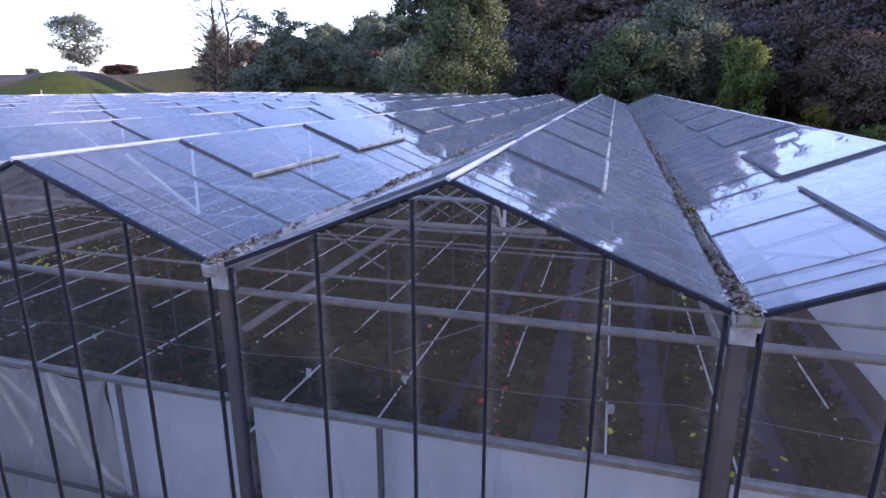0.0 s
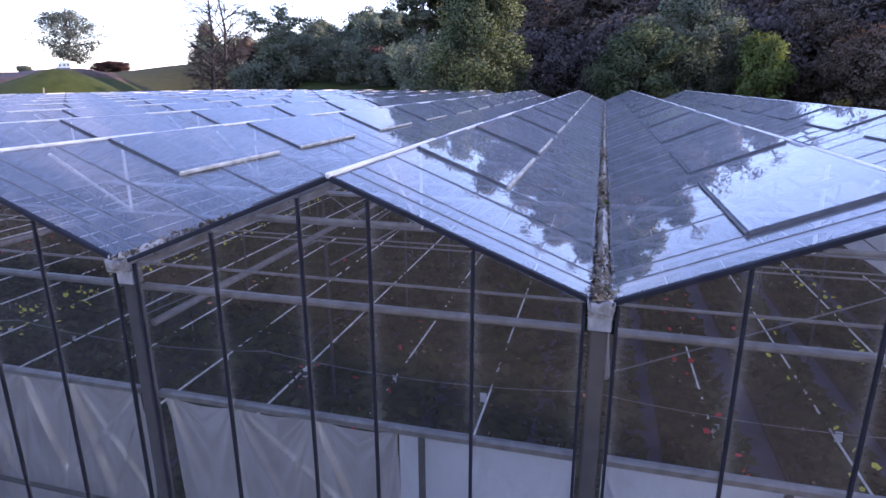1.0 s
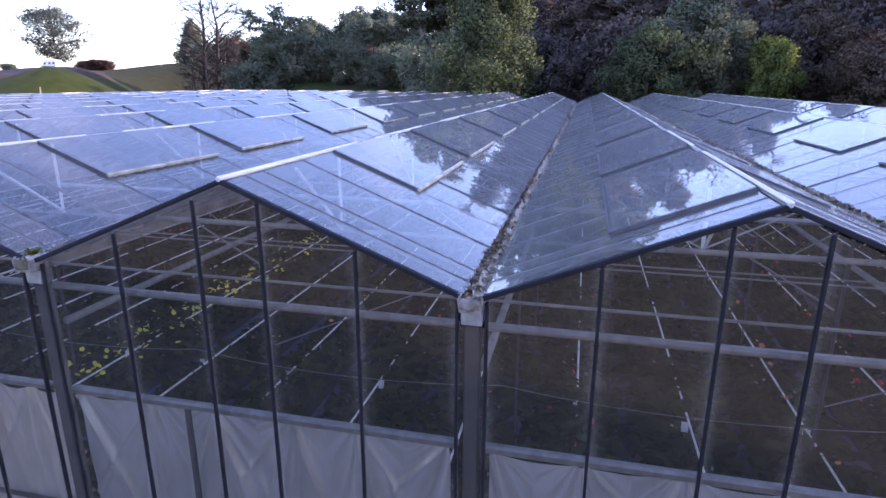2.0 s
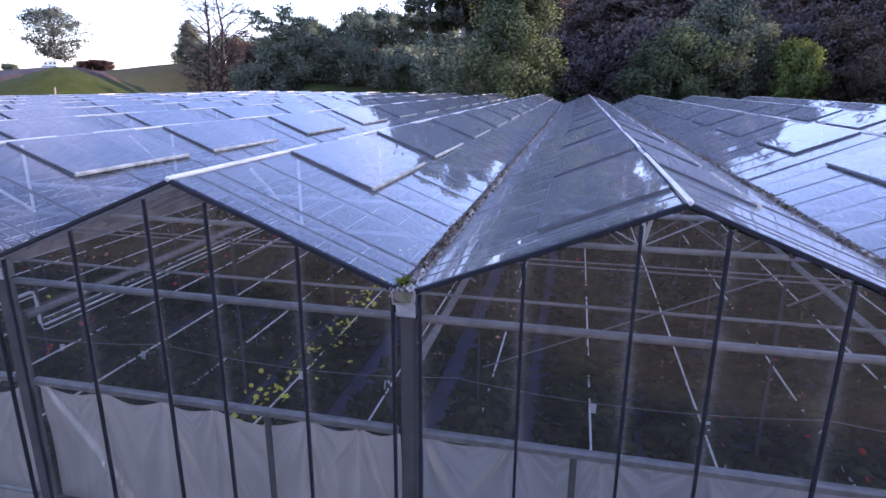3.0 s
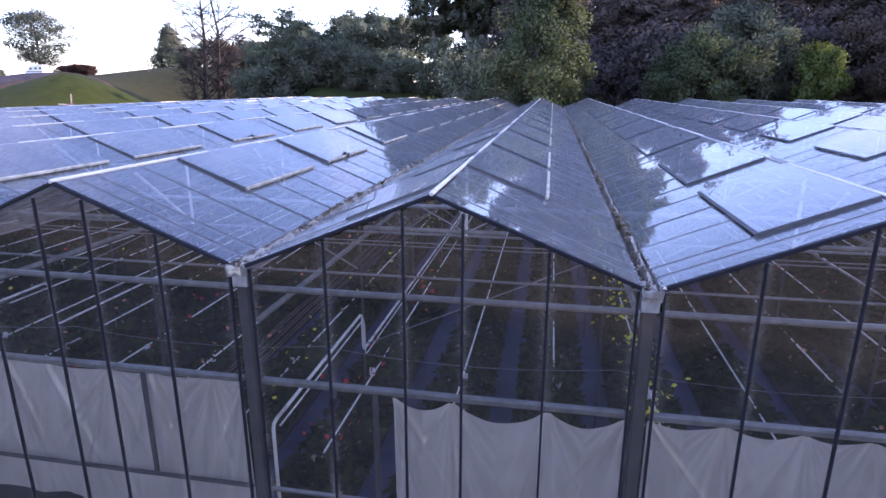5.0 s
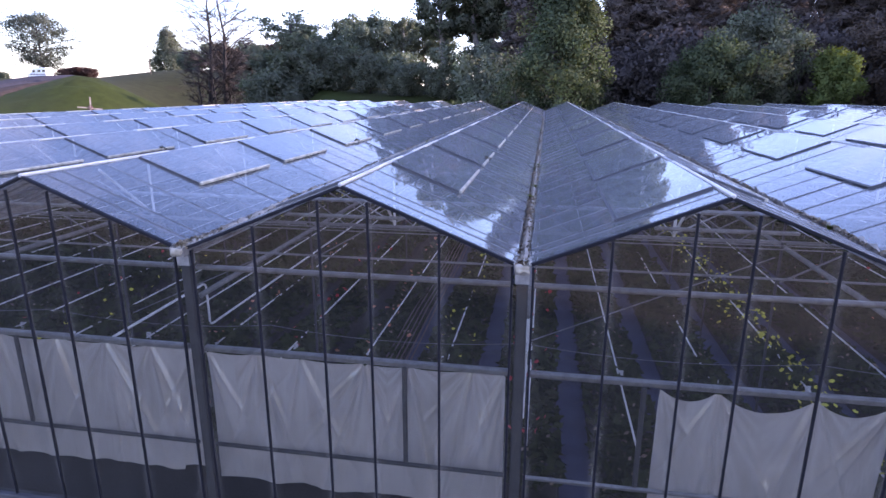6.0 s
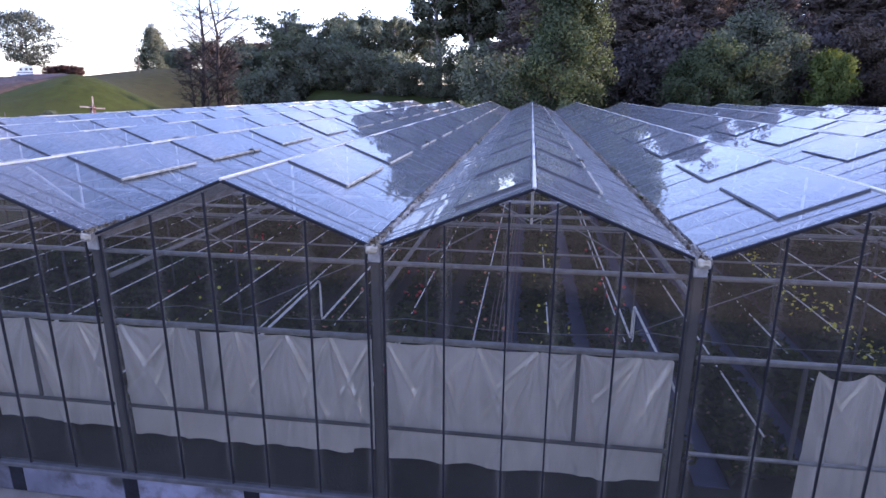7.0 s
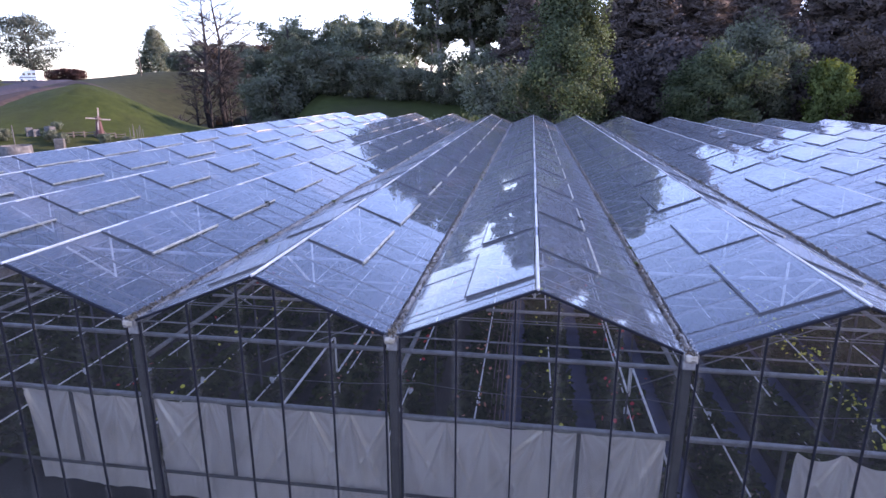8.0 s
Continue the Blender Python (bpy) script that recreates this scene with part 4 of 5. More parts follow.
def tree_meshes(seed, height, width, base, shape, leaves, size, leaf, bark, limbs=16, bare=False, clump=1.0):
    """Trunk with limbs, and a crown of clumps of leaves at the limbs' ends. shape: round, tall, cone, umbrella, open."""
    r, q = random.Random(seed), np.random.RandomState(seed)
    wood, tips = [], []
    lean = [(0, 0, -0.3)]
    for i in range(1, 7):
        lean.append((r.gauss(0, 0.012) * height + lean[-1][0] * 0.8, r.gauss(0, 0.012) * height + lean[-1][1] * 0.8, height * 0.93 * i / 6))
    r0 = height * (0.017 if bare else 0.022)
    wood.append(tube_data(lean, [r0 * (1.15 - i / 6.4) for i in range(7)], 7))

    def spine(f):
        i = min(5, int(f * 6))
        a, b, t = Vector(lean[i]), Vector(lean[i + 1]), f * 6 - i
        return a.lerp(b, t)

    for i in range(limbs):
        f = base + (1 - base) * (i + r.random()) / limbs
        a = i * 2.4 + r.uniform(-0.5, 0.5)
        g = (f - base) / (1 - base)
        reach = width / 2 * {"round": math.sqrt(max(0.06, 1 - (g * 1.9 - 0.85) ** 2 * 0.95)) if abs(g * 1.9 - 0.85) < 1.02 else 0.25,
                             "tall": 0.55 + 0.45 * math.sin(math.pi * min(1, g * 0.9 + 0.12)), "cone": max(0.08, 1.05 - g), "spire": 1.0 - 0.72 * g ** 1.3,
                             "umbrella": 0.35 + 0.65 * g, "open": 0.5 + 0.5 * math.sin(math.pi * g)}[shape]
        reach *= r.uniform(0.72, 1.12)
        up = {"round": 0.35, "tall": 0.85, "cone": -0.06, "spire": 0.55, "umbrella": 0.25, "open": 0.7}[shape] * reach
        p = spine(min(0.97, f * 0.93))
        e = p + Vector((math.cos(a) * reach, math.sin(a) * reach, up * r.uniform(0.6, 1.2)))
        mid = p.lerp(e, 0.5) + Vector((r.gauss(0, 0.05), r.gauss(0, 0.05), r.uniform(0.0, 0.12))) * reach
        rr = r0 * (0.42 - 0.25 * g)
        wood.append(tube_data((p, mid, e), (rr, rr * 0.65, rr * 0.2), 5))
        for n in range(3 if not bare else 7):
            s = r.uniform(0.35, 0.95)
            o = (p.lerp(mid, s * 2) if s < 0.5 else mid.lerp(e, s * 2 - 1))
            d = Vector((math.cos(a + r.uniform(-1.2, 1.2)), math.sin(a + r.uniform(-1.2, 1.2)), r.uniform(-0.2, 0.8) if shape != "cone" else r.uniform(-0.5, 0.1))) * reach * r.uniform(0.25, 0.5)
            wood.append(tube_data((o, o + d * 0.55 + Vector((0, 0, 0.04 * reach)), o + d), (rr * 0.4, rr * 0.25, rr * 0.08), 4))
            tips.append((o + d, reach))
            if bare:
                for _ in range(8):
                    d2 = (d + Vector((r.gauss(0, 0.5), r.gauss(0, 0.5), r.gauss(0.2, 0.4))) * d.length) * 0.55
                    wood.append(tube_data((o + d * r.uniform(0.4, 1), o + d + d2), (rr * 0.24, rr * 0.10), 3))
        tips += [(e, reach), (p.lerp(e, 0.6), reach)]
    tips.append((Vector(lean[-1]) + Vector((0, 0, height * 0.03)), width * 0.25))
    trunk = mesh_from("trunk", *joined(wood), (bark,), True)
    if not leaves:
        return trunk, None
    flat = {"round": 0.75, "tall": 1.5, "cone": 0.8, "spire": 1.2, "umbrella": 0.4, "open": 0.8}[shape]
    spread = clump * width * {"round": 0.105, "tall": 0.10, "cone": 0.085, "spire": 0.09, "umbrella": 0.10, "open": 0.085}[shape]
    pick = q.randint(0, len(tips), leaves)
    centre = np.array([tuple(tips[i][0]) for i in pick])
    gain = q.uniform(0.65, 1.25, len(tips))[pick][:, None]
    off = q.normal(size=(leaves, 3))
    off /= np.linalg.norm(off, axis=1, keepdims=True)
    off *= (q.uniform(0, 1, (leaves, 1)) ** 0.5) * spread * 1.75 * gain
    off[:, 2] *= flat
    pts = centre + off
    pts[:, 2] = np.maximum(pts[:, 2], 0.15)
    mid = height * (base + 1) / 2
    swell = pts / (width / 2, width / 2, height * (1 - base) / 2) - (0, 0, mid / (height * (1 - base) / 2))
    swell /= np.linalg.norm(swell, axis=1, keepdims=True) + 1e-9
    puff = off / (np.linalg.norm(off, axis=1, keepdims=True) + 1e-9)
    outward = 0.6 * swell + 0.7 * puff
    outward /= np.linalg.norm(outward, axis=1, keepdims=True) + 1e-9
    return trunk, leaf_cloud(pts, size, q, (LEAF[leaf],), 0.8, 3.4 if leaf == "pine" else 1.5, outward)


def plant_tree(meshes, x, y, label, name="tree", group="", scale=1.0, turn=0.0, tall=1.0, sink=0.2):
    tree = tagged(new(name), label, "tree", group)
    tree.matrix_basis = Matrix.Translation((x, y, land(x, y) - sink)) @ pose(0, 0, 0, 0, 0, turn) @ Matrix.Diagonal((scale, scale, scale * tall, 1))
    put("trunk", meshes[0], tree)
    if meshes[1] is not None:
        put("crown", meshes[1], tree, None, "", "", "", "stuff")
    return tree


# row near the back of the greenhouse
plant_tree(tree_meshes(11, 18.0, 8.6, 0.05, "spire", 34000, 0.17, "green", M_BARK, 40), -8.2, 51.5, "tall dense green tree with sunlit edge behind the greenhouse")
plant_tree(tree_meshes(12, 9.6, 7.4, 0.06, "round", 26000, 0.17, "green", M_BARK, 30), 6.2, 57.5, "broad mid-green tree behind the greenhouse")
plant_tree(tree_meshes(13, 12.6, 8.6, 0.06, "round", 26000, 0.17, "dark", M_BARK, 28), 11.2, 61.0, "large dark green tree among paler ones")
plant_tree(tree_meshes(14, 8.0, 4.0, 0.06, "tall", 16000, 0.15, "lime", M_BARK, 26), 16.5, 55.8, "bright yellow-green sunlit tree")
plant_tree(tree_meshes(15, 10.8, 6.4, 0.08, "round", 20000, 0.16, "brown", M_BARK, 24), 22.5, 66.0, "russet-brown tree before the dark wood")
plant_tree(tree_meshes(16, 8.2, 6.6, 0.08, "round", 18000, 0.16, "brown", M_BARK, 24), 25.2, 57.0, "lower russet-brown tree before the dark wood")
plant_tree(tree_meshes(17, 2.9, 1.7, 0.1, "tall", 3500, 0.12, "gold", M_BARK, 14), 21.0, 50.0, "small golden shrub at the wood's edge", "shrub")
plant_tree(tree_meshes(18, 2.2, 1.4, 0.1, "tall", 2000, 0.12, "lime", M_BARK, 12), 22.0, 41.0, "small lime-green sapling beside the greenhouse", "shrub")
plant_tree(tree_meshes(19, 8.0, 9.0, 0.06, "round", 16000, 0.22, "dark", M_BARK, 24), -13.5, 60.0, "dark bushy tree behind the greenhouse")
plant_tree(tree_meshes(20, 4.0, 5.0, 0.06, "round", 6000, 0.18, "green", M_BARK, 18), -17.5, 43.0, "low green bush behind the greenhouse", "shrub")

# tall dark wood; pines past 52 degrees are unseen, added to block the sun
PINES = [tree_meshes(30 + i, 27.0, 9.5, 0.12, "cone", 15000, 0.21, "pine", M_BARK, 48) for i in range(3)]
SPARSE_PINES = [tree_meshes(34 + i, 27.0, 9.5, 0.12, "cone", 5500, 0.35, "pine", M_BARK, 30) for i in range(2)]
wr = random.Random(21)
for i in range(80):
    row = i % 4
    a = -6 + 79 * (i + wr.random()) / 80
    d = (84, 95, 108, 120)[row] + wr.uniform(-4, 4)
    # left open so the sun reaches the trees behind the greenhouse
    if 33 < a < 52:
        continue
    x, y = -4 + math.sin(radians(a)) * d, -4 + math.cos(radians(a)) * d
    plant_tree(SPARSE_PINES[i % 2] if a > 52 or row == 3 else PINES[i % 3], x, y, "tall dark pine of a wood carried on unseen to block the sun", "pine_tree", "dark wood", wr.uniform(0.95, 1.2) * (1.6 if a > 52 else 1.0), wr.uniform(0, 360), wr.uniform(0.95, 1.2) * (0.95 if a > 52 else 0.67))
DARK_BUSH = [tree_meshes(40 + i, 9.0, 10.0, 0.04, "round", 11000, 0.28, "dark", M_BARK, 22) for i in range(2)]
EDGE_BUSH = [tree_meshes(45 + i, 9.0, 10.0, 0.04, "round", 11000, 0.28, "wood", M_BARK, 22) for i in range(2)]
for i in range(22):
    a = -4 + 58 * (i + wr.random()) / 22
    d = 76 + wr.uniform(-4, 5)
    plant_tree(EDGE_BUSH[i % 2], -4 + math.sin(radians(a)) * d, -4 + math.cos(radians(a)) * d, "dark undergrowth tree at the foot of the wood", "understorey_tree", "wood edge", wr.uniform(0.8, 1.2), wr.uniform(0, 360))

# open gum trees, left of the wood
GUMS = [tree_meshes(50 + i, 27.0, 11.0, 0.38, "open", 12000, 0.40, "dark", M_PALE_BARK, 20) for i in range(3)]
for i, (x, y, s) in enumerate(((-21.4, 100, 0.98), (-19.0, 106, 1.05), (-15.6, 98, 1.02), (-12.8, 104, 1.08), (-10.0, 98, 1.0), (-22.8, 109, 0.90), (-27.6, 101, 0.92))):
    plant_tree(GUMS[i % 3], x, y, "tall open-crowned gum tree with bare lower trunk", "gum_tree", "gum trees", s, i * 70)
for i, (x, y, s) in enumerate(((-26, 92, 0.62), (-19, 90, 1.0), (-12, 88, 1.0), (-31, 97, 0.6), (-55.0, 92, 1.05), (-50.0, 95, 1.0), (-58.5, 101, 1.0))):
    plant_tree(DARK_BUSH[i % 2], x, y, "dark undergrowth tree at the foot of the wood", "understorey_tree", "wood edge", s, i * 50)

for i, (x, y) in enumerate(((-52, 101), (-46, 98), (-40, 97), (-34, 95))):
    plant_tree(DARK_BUSH[i % 2], x, y, "dark bushy tree below the mixed row", "understorey_tree", "row undergrowth", 0.6 + 0.08 * (i % 3), i * 61)

# mixed row towards the hill
ROW = [tree_meshes(60 + i, 16.0, 10.0, 0.06, "round" if i != 1 else "tall", 13000, 0.36, "grey_green" if i != 2 else "dark", M_BARK, 28) for i in range(3)]
for i, (x, y, s) in enumerate(((-89.1, 183.9, 1.05), (-79.2, 178.2, 0.88), (-70.6, 183.9, 1.39), (-61.4, 178.2, 1.39), (-66.4, 169.7, 1.02), (-83.4, 169.7, 0.85))):
    plant_tree(ROW[i % 3], x, y, "grey-green leafy tree in a mixed row", "tree", "mixed tree row", s, i * 47)
for i, (x, y, s) in enumerate(((-53.6, 183.9, 0.80), (-45.8, 175.3, 0.74), (-50.5, 168.0, 0.72), (-40.8, 169.7, 0.70), (-44.0, 186.0, 0.78))):
    plant_tree(GUMS[i % 3], x, y, "open-crowned tree with bare stems and sky between", "gum_tree", "thin tree row", s, i * 83 + 20)
SHRUBS = [tree_meshes(70 + i, 7.0, 8.0, 0.04, "round", 7000, 0.30, c, M_BARK, 20) for i, c in enumerate(("dark", "brown", "red", "grey_green"))]
for i, (x, y, s) in enumerate(((-99.5, 176.2, 1.01), (-108.1, 182.0, 0.87), (-116.8, 187.8, 1.01), (-93.6, 164.7, 0.87), (-125.5, 199.4, 0.87), (-102.3, 193.7, 1.30), (-111.0, 202.3, 1.30), (-90.8, 199.4, 1.59), (-82.0, 161.8, 1.16), (-70.4, 155.9, 1.16), (-58.9, 153.0, 1.16), (-48.7, 150.2, 1.30))):
    plant_tree(SHRUBS[i % 4], x, y, "dense shrub along the hedge line", "shrub", "hedge shrubs", s, i * 33)
for i, (x, y, s) in enumerate(((-127.2, 179.5, 0.96), (-121.8, 187.2, 1.32), (-114.9, 182.6, 1.08), (-110.2, 191.8, 1.33), (-133.4, 191.8, 0.85), (-104.0, 184.1, 1.05))):
    plant_tree(SHRUBS[(3, 0, 1, 3, 0, 1)[i]], x, y, "leafy tree along the hedge line on the bank", "tree", "hedge trees", s, i * 57)
for x, y, s in ((-157.6, 161, 0.55), (-155.2, 161, 0.66), (-152.4, 162, 0.70), (-149.8, 162, 0.60)):
    plant_tree(SHRUBS[2], x, y, "dark red shrub on the skyline", "shrub", "skyline shrubs", s, x * 31, 0.75)
plant_tree(tree_meshes(80, 17.4, 13.0, 0.16, "round", 15000, 0.26, "silver", M_DARK_BARK, 64, False, 0.72), -136.6, 131.2, "lone spreading leafy tree on the skyline")
plant_tree(tree_meshes(81, 9.4, 7.6, 0.02, "cone", 16000, 0.22, "dark", M_BARK, 44, False, 1.15), -193.0, 269.0, "dense dark conical tree beyond the field", scale=2.62)
plant_tree(tree_meshes(82, 17.0, 12.0, 0.50, "umbrella", 5200, 0.30, "dark", M_DARK_BARK, 20, False, 0.75), -54.0, 97.0, "layered umbrella-shaped pine above the shrubs")
for i, (x, y) in enumerate(((-76.6, 108.0), (-73.8, 109.0))):
    plant_tree(tree_meshes(83 + i, 17.5, 7.0, 0.16, "tall", 0, 0.3, "dark", M_DARK_BARK, 26, True), x, y, "tall leafless tree with fine bare twigs", "tree", "bare trees", 1.62)

SAPLING = tree_meshes(86, 15.0, 6.0, 0.05, "tall", 0, 0.3, "dark", M_DARK_BARK, 30, True)
for i, (x, y, s) in enumerate(((-79.0, 107.5, 0.85), (-75.2, 106.0, 1.0), (-72.0, 108.0, 0.80), (-74.6, 111.5, 1.1), (-70.0, 110.5, 0.7))):
    plant_tree(SAPLING, x, y, "grey leafless sapling of a thicket round the bare trees", "tree", "bare saplings", s, i * 73)
for x, y, s, i in ((-72.5, 111, 0.26, 0), (-77.0, 112, 0.24, 1)):
    plant_tree(SHRUBS[i], x, y, "russet bush below the bare trees", "shrub", "bank bushes", s, x * 9)

# ---- road, van, garden on the left ----
M_ROAD = solid("worn_asphalt", (0.034, 0.032, 0.040), (0.060, 0.057, 0.068), 2, (0.9, 1.0), bump=0.2, spec=0.05)
M_BANK = solid("reddish_verge", (0.040, 0.028, 0.026), (0.085, 0.062, 0.050), 1.2, (0.9, 1.0), bump=0.6, bump_scale=6, spec=0.05)
M_WHITE = solid("white_paint", (0.72, 0.72, 0.72), (0.82, 0.82, 0.82), 3, (0.25, 0.4), bump=0.02)
M_DARKGLASS = solid("dark_window", (0.015, 0.017, 0.02), (0.03, 0.033, 0.04), 2, (0.05, 0.12), bump=0.0)
M_RUBBER = solid("tyre_rubber", (0.015, 0.015, 0.016), (0.03, 0.03, 0.03), 8, (0.7, 0.9), bump=0.1)
M_WOOD = solid("grey_garden_wood", (0.07, 0.055, 0.045), (0.16, 0.13, 0.105), 6, (0.7, 0.9), bump=0.3, stretch=(1, 1, 0.2))
M_MILL = solid("dark_red_paint", (0.045, 0.016, 0.018), (0.09, 0.032, 0.032), 6, (0.6, 0.8), bump=0.1)
M_SAIL = solid("faded_sail_paint", (0.24, 0.19, 0.165), (0.45, 0.39, 0.35), 9, (0.6, 0.8), bump=0.1)
M_STONE = solid("pale_concrete", (0.05, 0.049, 0.047), (0.13, 0.126, 0.12), 4, (0.8, 0.95), bump=0.3, stain=(0.17, 0.16, 0.14))


def ribbon(name, line, left, right, mat, lift, label):
    """A strip draped over the ground, with thickness at its edges."""
    vs, fs = [], []
    pts = []
    for a, b in zip(line[:-1], line[1:]):
        pts += [Vector(a).lerp(Vector(b), i / 12) for i in range(12)]
    for i, p in enumerate(pts):
        d = (pts[min(i + 1, len(pts) - 1)] - pts[max(i - 1, 0)]).normalized()
        nrm = Vector((-d.y, d.x))
        for s in range(6):
            q = p + nrm * (left + (right - left) * s / 5)
            vs.append((q.x, q.y, land(q.x, q.y) + (lift if 0 < s < 5 else -0.3)))
        if i:
            fs += [((i - 1) * 6 + s, (i - 1) * 6 + s + 1, i * 6 + s + 1, i * 6 + s) for s in range(5)]
    return put(name, mesh_from(name, vs, fs, (mat,), True), None, None, label, "", "", "structure")


road_line = [(-74, 25), (-78, 50), (-86, 72), (-97, 94), (-123, 116.5), (-155, 140)]
ribbon("road", road_line, -3.2, 3.2, M_ROAD, 0.35, "grey asphalt lane climbing the hill")
ribbon("verge", road_line, -9.0, -3.0, M_BANK, 0.3, "reddish bare verge below the lane")


def build_van(x, y, turn):
    van = tagged(new("van"), "white delivery van standing on the hill lane", "van")
    van.matrix_basis = pose(x, y, land(x, y) + 0.36, 0, 0, turn)
    prof = [(-2.7, 0.45), (-2.7, 2.35), (-2.6, 2.5), (0.9, 2.5), (1.25, 2.35), (1.95, 1.45), (2.65, 1.2), (2.75, 0.9), (2.75, 0.45)]
    n = len(prof)
    vs = [(a, s * (0.95 if z < 2.0 else 0.86), z) for s in (-1, 1) for a, z in prof]
    fs = [tuple(range(n)), tuple(range(2 * n - 1, n - 1, -1))] + [(i, n + i, n + (i + 1) % n, (i + 1) % n) for i in range(n)]
    put("body", mesh_from("van_body", vs, fs, (M_WHITE,)), van)
    put("windscreen", mesh_from("windscreen", [(1.30, -0.78, 2.29), (1.30, 0.78, 2.29), (1.94, 0.84, 1.49), (1.94, -0.84, 1.49), (1.26, -0.78, 2.25), (1.26, 0.78, 2.25), (1.90, 0.84, 1.45), (1.90, -0.84, 1.45)],
        [(0, 3, 2, 1), (4, 5, 6, 7), (0, 1, 5, 4), (1, 2, 6, 5), (2, 3, 7, 6), (3, 0, 4, 7)], (M_DARKGLASS,)), van, pose(0.03, 0, 0.03), "dark windscreen")
    for s in (-1, 1):
        put("side_window", bevel_box("side_window", 0.55, 1.35, s * 0.94 - 0.02, s * 0.94 + 0.02, 1.45, 2.0, M_DARKGLASS, 0.01), van)
        for a in (-2.1, -0.7):
            put("side_window", bevel_box("side_window", a - 0.45, a + 0.45, s * 0.94 - 0.02, s * 0.94 + 0.02, 1.5, 2.0, M_DARKGLASS, 0.01), van)
        put("side_stripe", bevel_box("side_stripe", -2.6, 2.2, s * 0.945 - 0.01, s * 0.945 + 0.01, 0.95, 1.12, M_MILL, 0.004), van, None, "dark red side stripe")
        put("headlight", bevel_box("headlight", 2.68, 2.78, s * 0.7 - 0.14, s * 0.7 + 0.14, 0.85, 1.05, M_ALU, 0.02), van)
        for a in (-1.7, 1.75):
            w = mesh_from("wheel", *tube_data(((a, s * 0.80, 0.34), (a, s * 0.99, 0.34)), (0.34, 0.34), 16), (M_RUBBER,))
            wheel = put("wheel", w, van)
            put("hub", mesh_from("hub", *tube_data(((a, s * 0.97, 0.34), (a, s * 1.01, 0.34)), (0.18, 0.16), 12), (M_ALU,)), wheel)
    return van


build_van(-125.4, 118, 172)


def build_windmill(x, y):
    mill = tagged(new("garden_windmill"), "small dark red garden windmill with four faded sails", "windmill")
    mill.matrix_basis = pose(x, y, land(x, y), 0, 0, 40)
    vs = [(math.cos(a) * rr, math.sin(a) * rr, z) for z, rr in ((-0.2, 0.46), (1.55, 0.26)) for a in [radians(22.5 + 45 * i) for i in range(8)]]
    fs = [(i, (i + 1) % 8, 8 + (i + 1) % 8, 8 + i) for i in range(8)] + [tuple(range(8, 16))]
    put("tower", mesh_from("tower", vs, fs, (M_MILL,)), mill)
    put("cap", mesh_from("cap", *tube_data(((0, 0.4, 1.70), (0, 0.1, 1.80), (0, -0.25, 1.80), (0, -0.5, 1.72)), (0.10, 0.26, 0.26, 0.12), 10), (M_MILL,), True), mill)
    hub = put("hub", mesh_from("hub", *tube_data(((0, -0.45, 1.8), (0, -0.72, 1.8)), (0.07, 0.07), 8), (M_WOOD,)), mill)
    for i in range(4):
        sail = joined([box_data(-0.025, 0.025, -0.69, -0.65, 0.0, 1.05), box_data(0.025, 0.10, -0.68, -0.66, 0.35, 1.05)] + [box_data(-0.02, 0.11, -0.70, -0.68, 0.3 + 0.15 * j, 0.33 + 0.15 * j) for j in range(5)])
        put("sail", mesh_from("sail", *sail, (M_SAIL,)), hub, pose(0, 0, 1.8, 0, 4 + 90 * i, 0), "faded pale sail")


build_windmill(-53.5, 47.0)
# low fence, planters and clutter of the garden
for i in range(6):
    gx_, gy_ = -55.6 + i * 0.68, 45.3 + i * 0.58
    fence = tagged(new("fence_panel"), "low grey wooden garden fence panel", "fence", "garden fence")
    fence.matrix_basis = pose(gx_, gy_, land(gx_, gy_), 0, 0, 40)
    for z in (0.18, 0.42):
        put("rail", bevel_box("rail", -0.42, 0.42, -0.02, 0.02, z - 0.04, z + 0.04, M_WOOD, 0.008), fence)
    for a in (-0.42, 0.42):
        put("post", bevel_box("post", a - 0.04, a + 0.04, -0.04, 0.04, -0.2, 0.55, M_WOOD, 0.01), fence)
tank = tagged(new("water_trough"), "round weathered concrete trough on the lawn", "trough")
tank.matrix_basis = pose(-54.8, 38.4, land(-54.8, 38.4))
ring_v = [(math.cos(i * math.pi / 14) * rr, math.sin(i * math.pi / 14) * rr, z) for rr, z in ((1.20, -0.2), (1.15, 0.95), (1.05, 0.95), (1.02, 0.55)) for i in range(28)]
ring_f = [(j * 28 + i, j * 28 + (i + 1) % 28, (j + 1) * 28 + (i + 1) % 28, (j + 1) * 28 + i) for j in range(3) for i in range(28)]
put("wall", mesh_from("trough_wall", ring_v, ring_f, (M_STONE,), True), tank)
put("water", mesh_from("trough_water", [(math.cos(i * math.pi / 14) * 1.03, math.sin(i * math.pi / 14) * 1.03, 0.6) for i in range(28)], [tuple(range(28))], (M_DARKGLASS,)), tank, None, "dark still water")
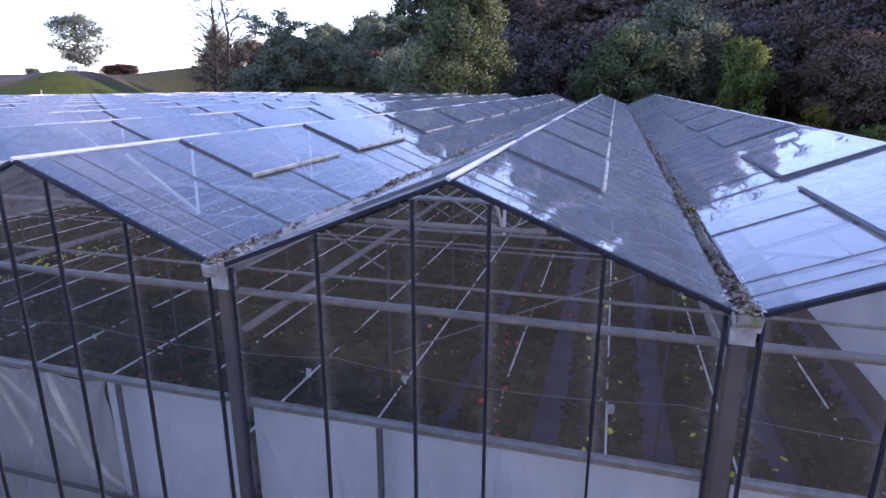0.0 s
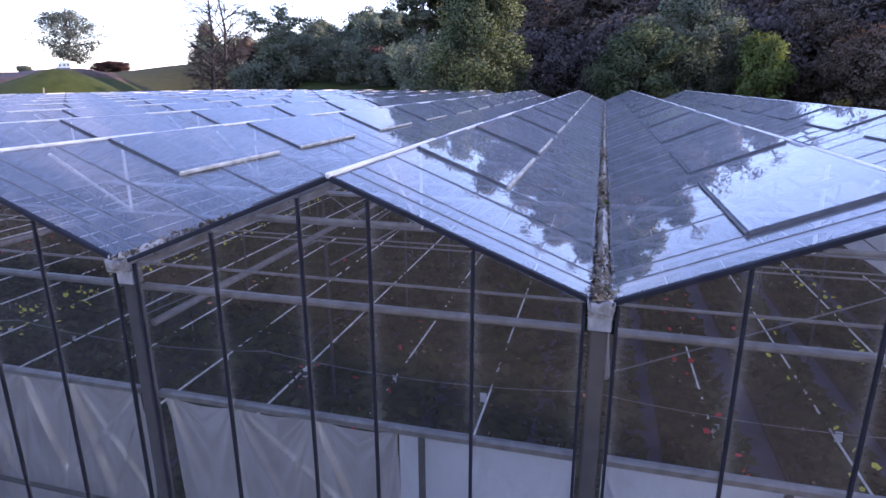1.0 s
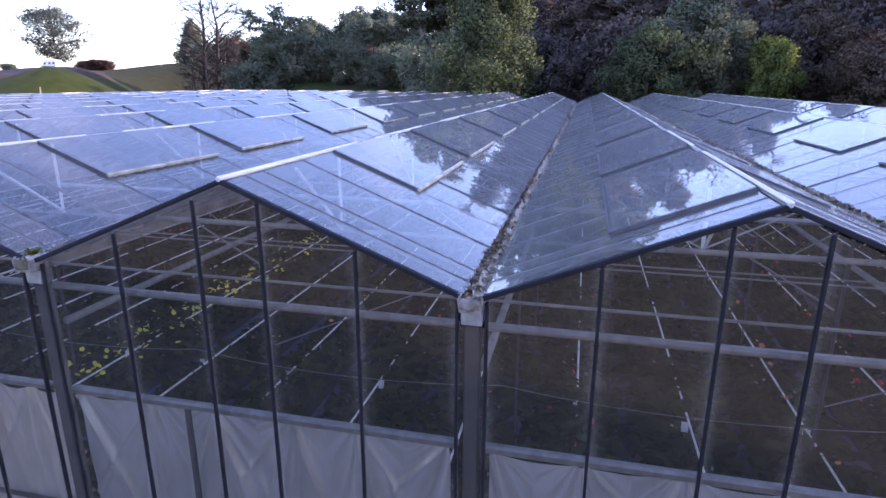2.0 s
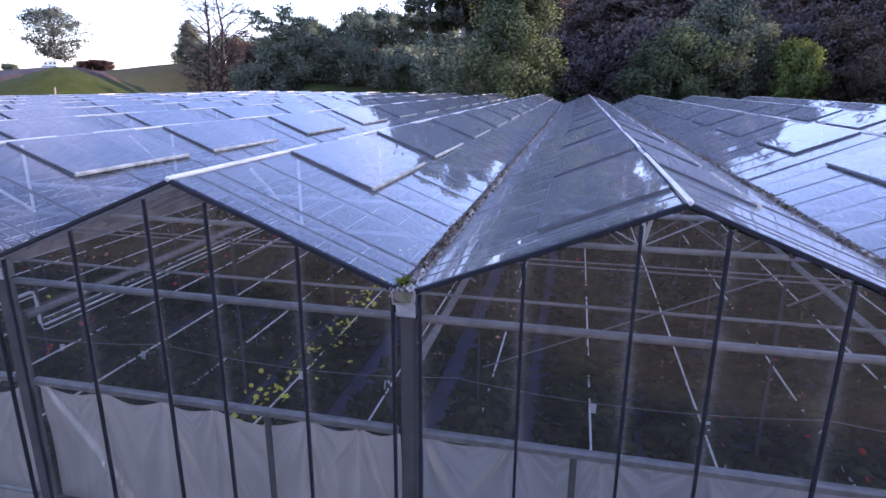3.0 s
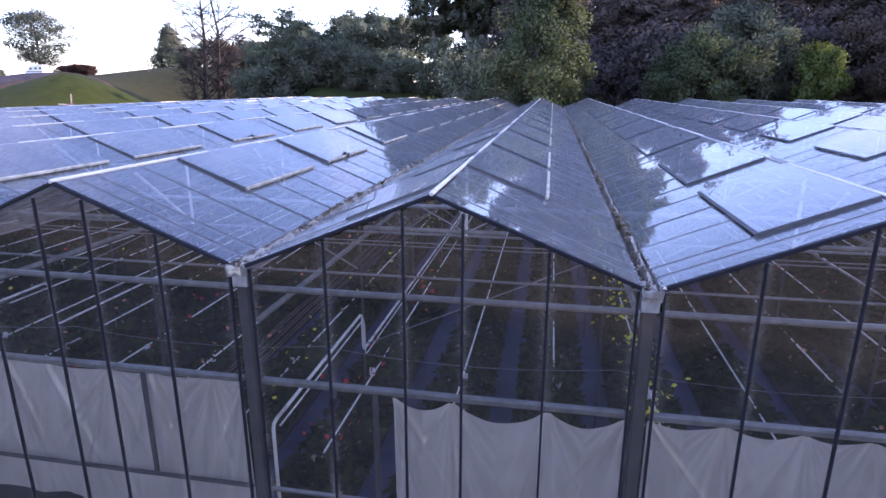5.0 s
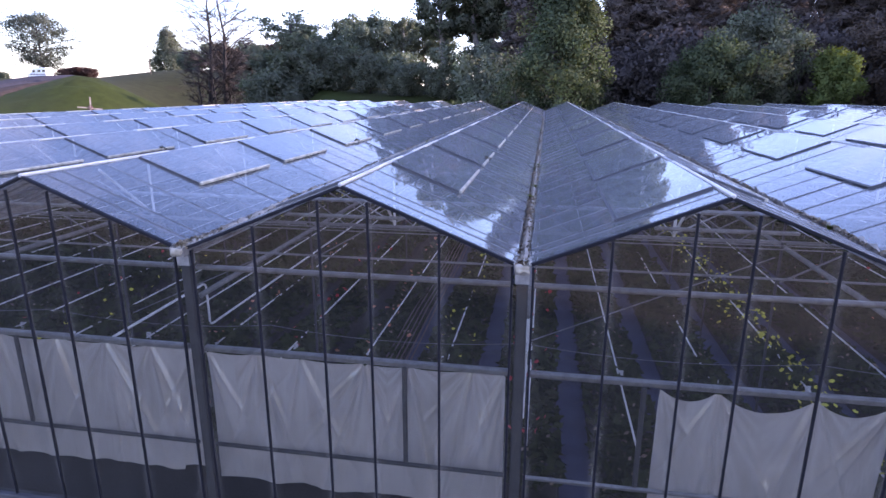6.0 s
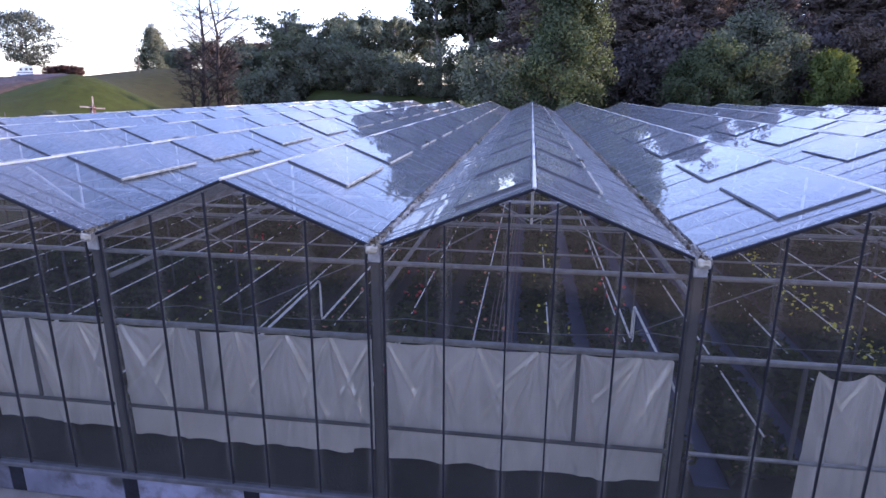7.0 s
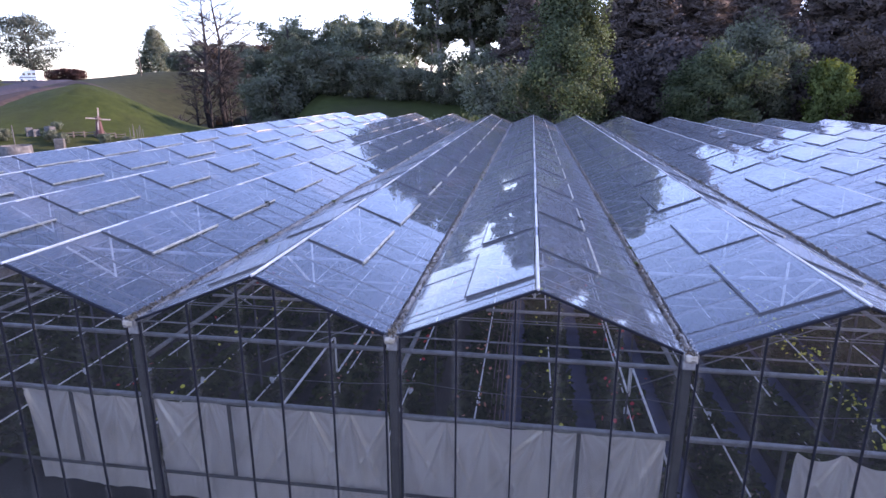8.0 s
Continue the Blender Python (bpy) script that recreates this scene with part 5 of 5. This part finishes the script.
for x, y, sx, sz in ((-57.3, 45.1, 1.1, 0.85), (-58.7, 44.2, 0.35, 0.8), (-58.2, 44.4, 0.35, 0.65), (-53.3, 41.5, 0.8, 1.1)):
    tub = tagged(new("planter"), "weathered concrete garden planter on the lawn", "planter", "garden planters")
    tub.matrix_basis = pose(x, y, land(x, y), 0, 0, x * 13)
    put("tub", bevel_box("tub", -sx / 2, sx / 2, -0.3, 0.3, -0.2, sz, M_STONE, 0.06), tub)
    put("soil", bevel_box("soil", -sx / 2 + 0.07, sx / 2 - 0.07, -0.23, 0.23, sz - 0.02, sz + 0.03, M_SOIL, 0.01), tub)
for i in range(7):
    x, y = -50.9 + 0.12 * i + 0.05 * (i % 2), 47.9 + i * 0.16
    put("garden_stake", mesh_from("garden_stake", *tube_data(((0, 0, -0.2), (0.10 * math.sin(i * 2.1), 0, 1.4 + 0.2 * (i % 3))), (0.035, 0.03), 6), (M_STONE,)), None,
        pose(x, y, land(x, y)), "pale upright garden stake", "stake", "garden stakes")
for x, y, s, i in ((-56.3, 44.0, 0.14, 0), (-57.8, 46.5, 0.12, 3), (-54.6, 43.2, 0.16, 0), (-52.0, 45.6, 0.14, 3), (-50.0, 46.4, 0.14, 0), (-49.2, 48.6, 0.13, 1), (-59.5, 42.0, 0.16, 0)):
    plant_tree(SHRUBS[i], x, y, "small leafy garden shrub among planters", "shrub", "garden shrubs", s, x * 17, 1.0, 0.05)
for x, y, s in ((-121, 103, 0.28), (-126, 107, 0.30), (-117, 100, 0.24)):
    plant_tree(SHRUBS[3], x, y, "grey-green bush beside the hill lane", "shrub", "lane bushes", s, x * 7)
br, twigs = random.Random(77), []
for i in range(26):
    p = Vector((br.uniform(-2.2, 2.2), br.uniform(-0.4, 0.4), 0.05))
    q = p + Vector((br.gauss(0.3, 0.8), br.gauss(0, 0.4), br.uniform(0.4, 1.7)))
    twigs.append(tube_data((p, p.lerp(q, 0.5) + Vector((0.1, 0, 0.12)), q), (0.07, 0.05, 0.02), 5))
put("fallen_branch", mesh_from("fallen_branch", *joined(twigs), (M_DARK_BARK,), True), None, pose(-59.5, 70.5, land(-59.5, 70.5), 0, 0, -45), "dead fallen branch lying on the bank", "branch")
put("marker_post", bevel_box("marker_post", -0.035, 0.035, -0.035, 0.035, -0.2, 1.9, M_STONE, 0.01), None, pose(-57.4, 41.0, land(-57.4, 41.0)), "slim pale marker post on the lawn", "post")
for x, y, h in ((-120, 150, 8), (-160, 150, 9)):
    pole = put("utility_pole", mesh_from("utility_pole", *tube_data(((0, 0, -0.5), (0, 0, h)), (0.13, 0.09), 8), (M_WOOD,)), None, pose(x, y, land(x, y)), "wooden utility pole on the skyline", "pole", "poles")
    put("crossarm", bevel_box("crossarm", -0.9, 0.9, -0.05, 0.05, h - 0.7, h - 0.58, M_WOOD, 0.01), pole)
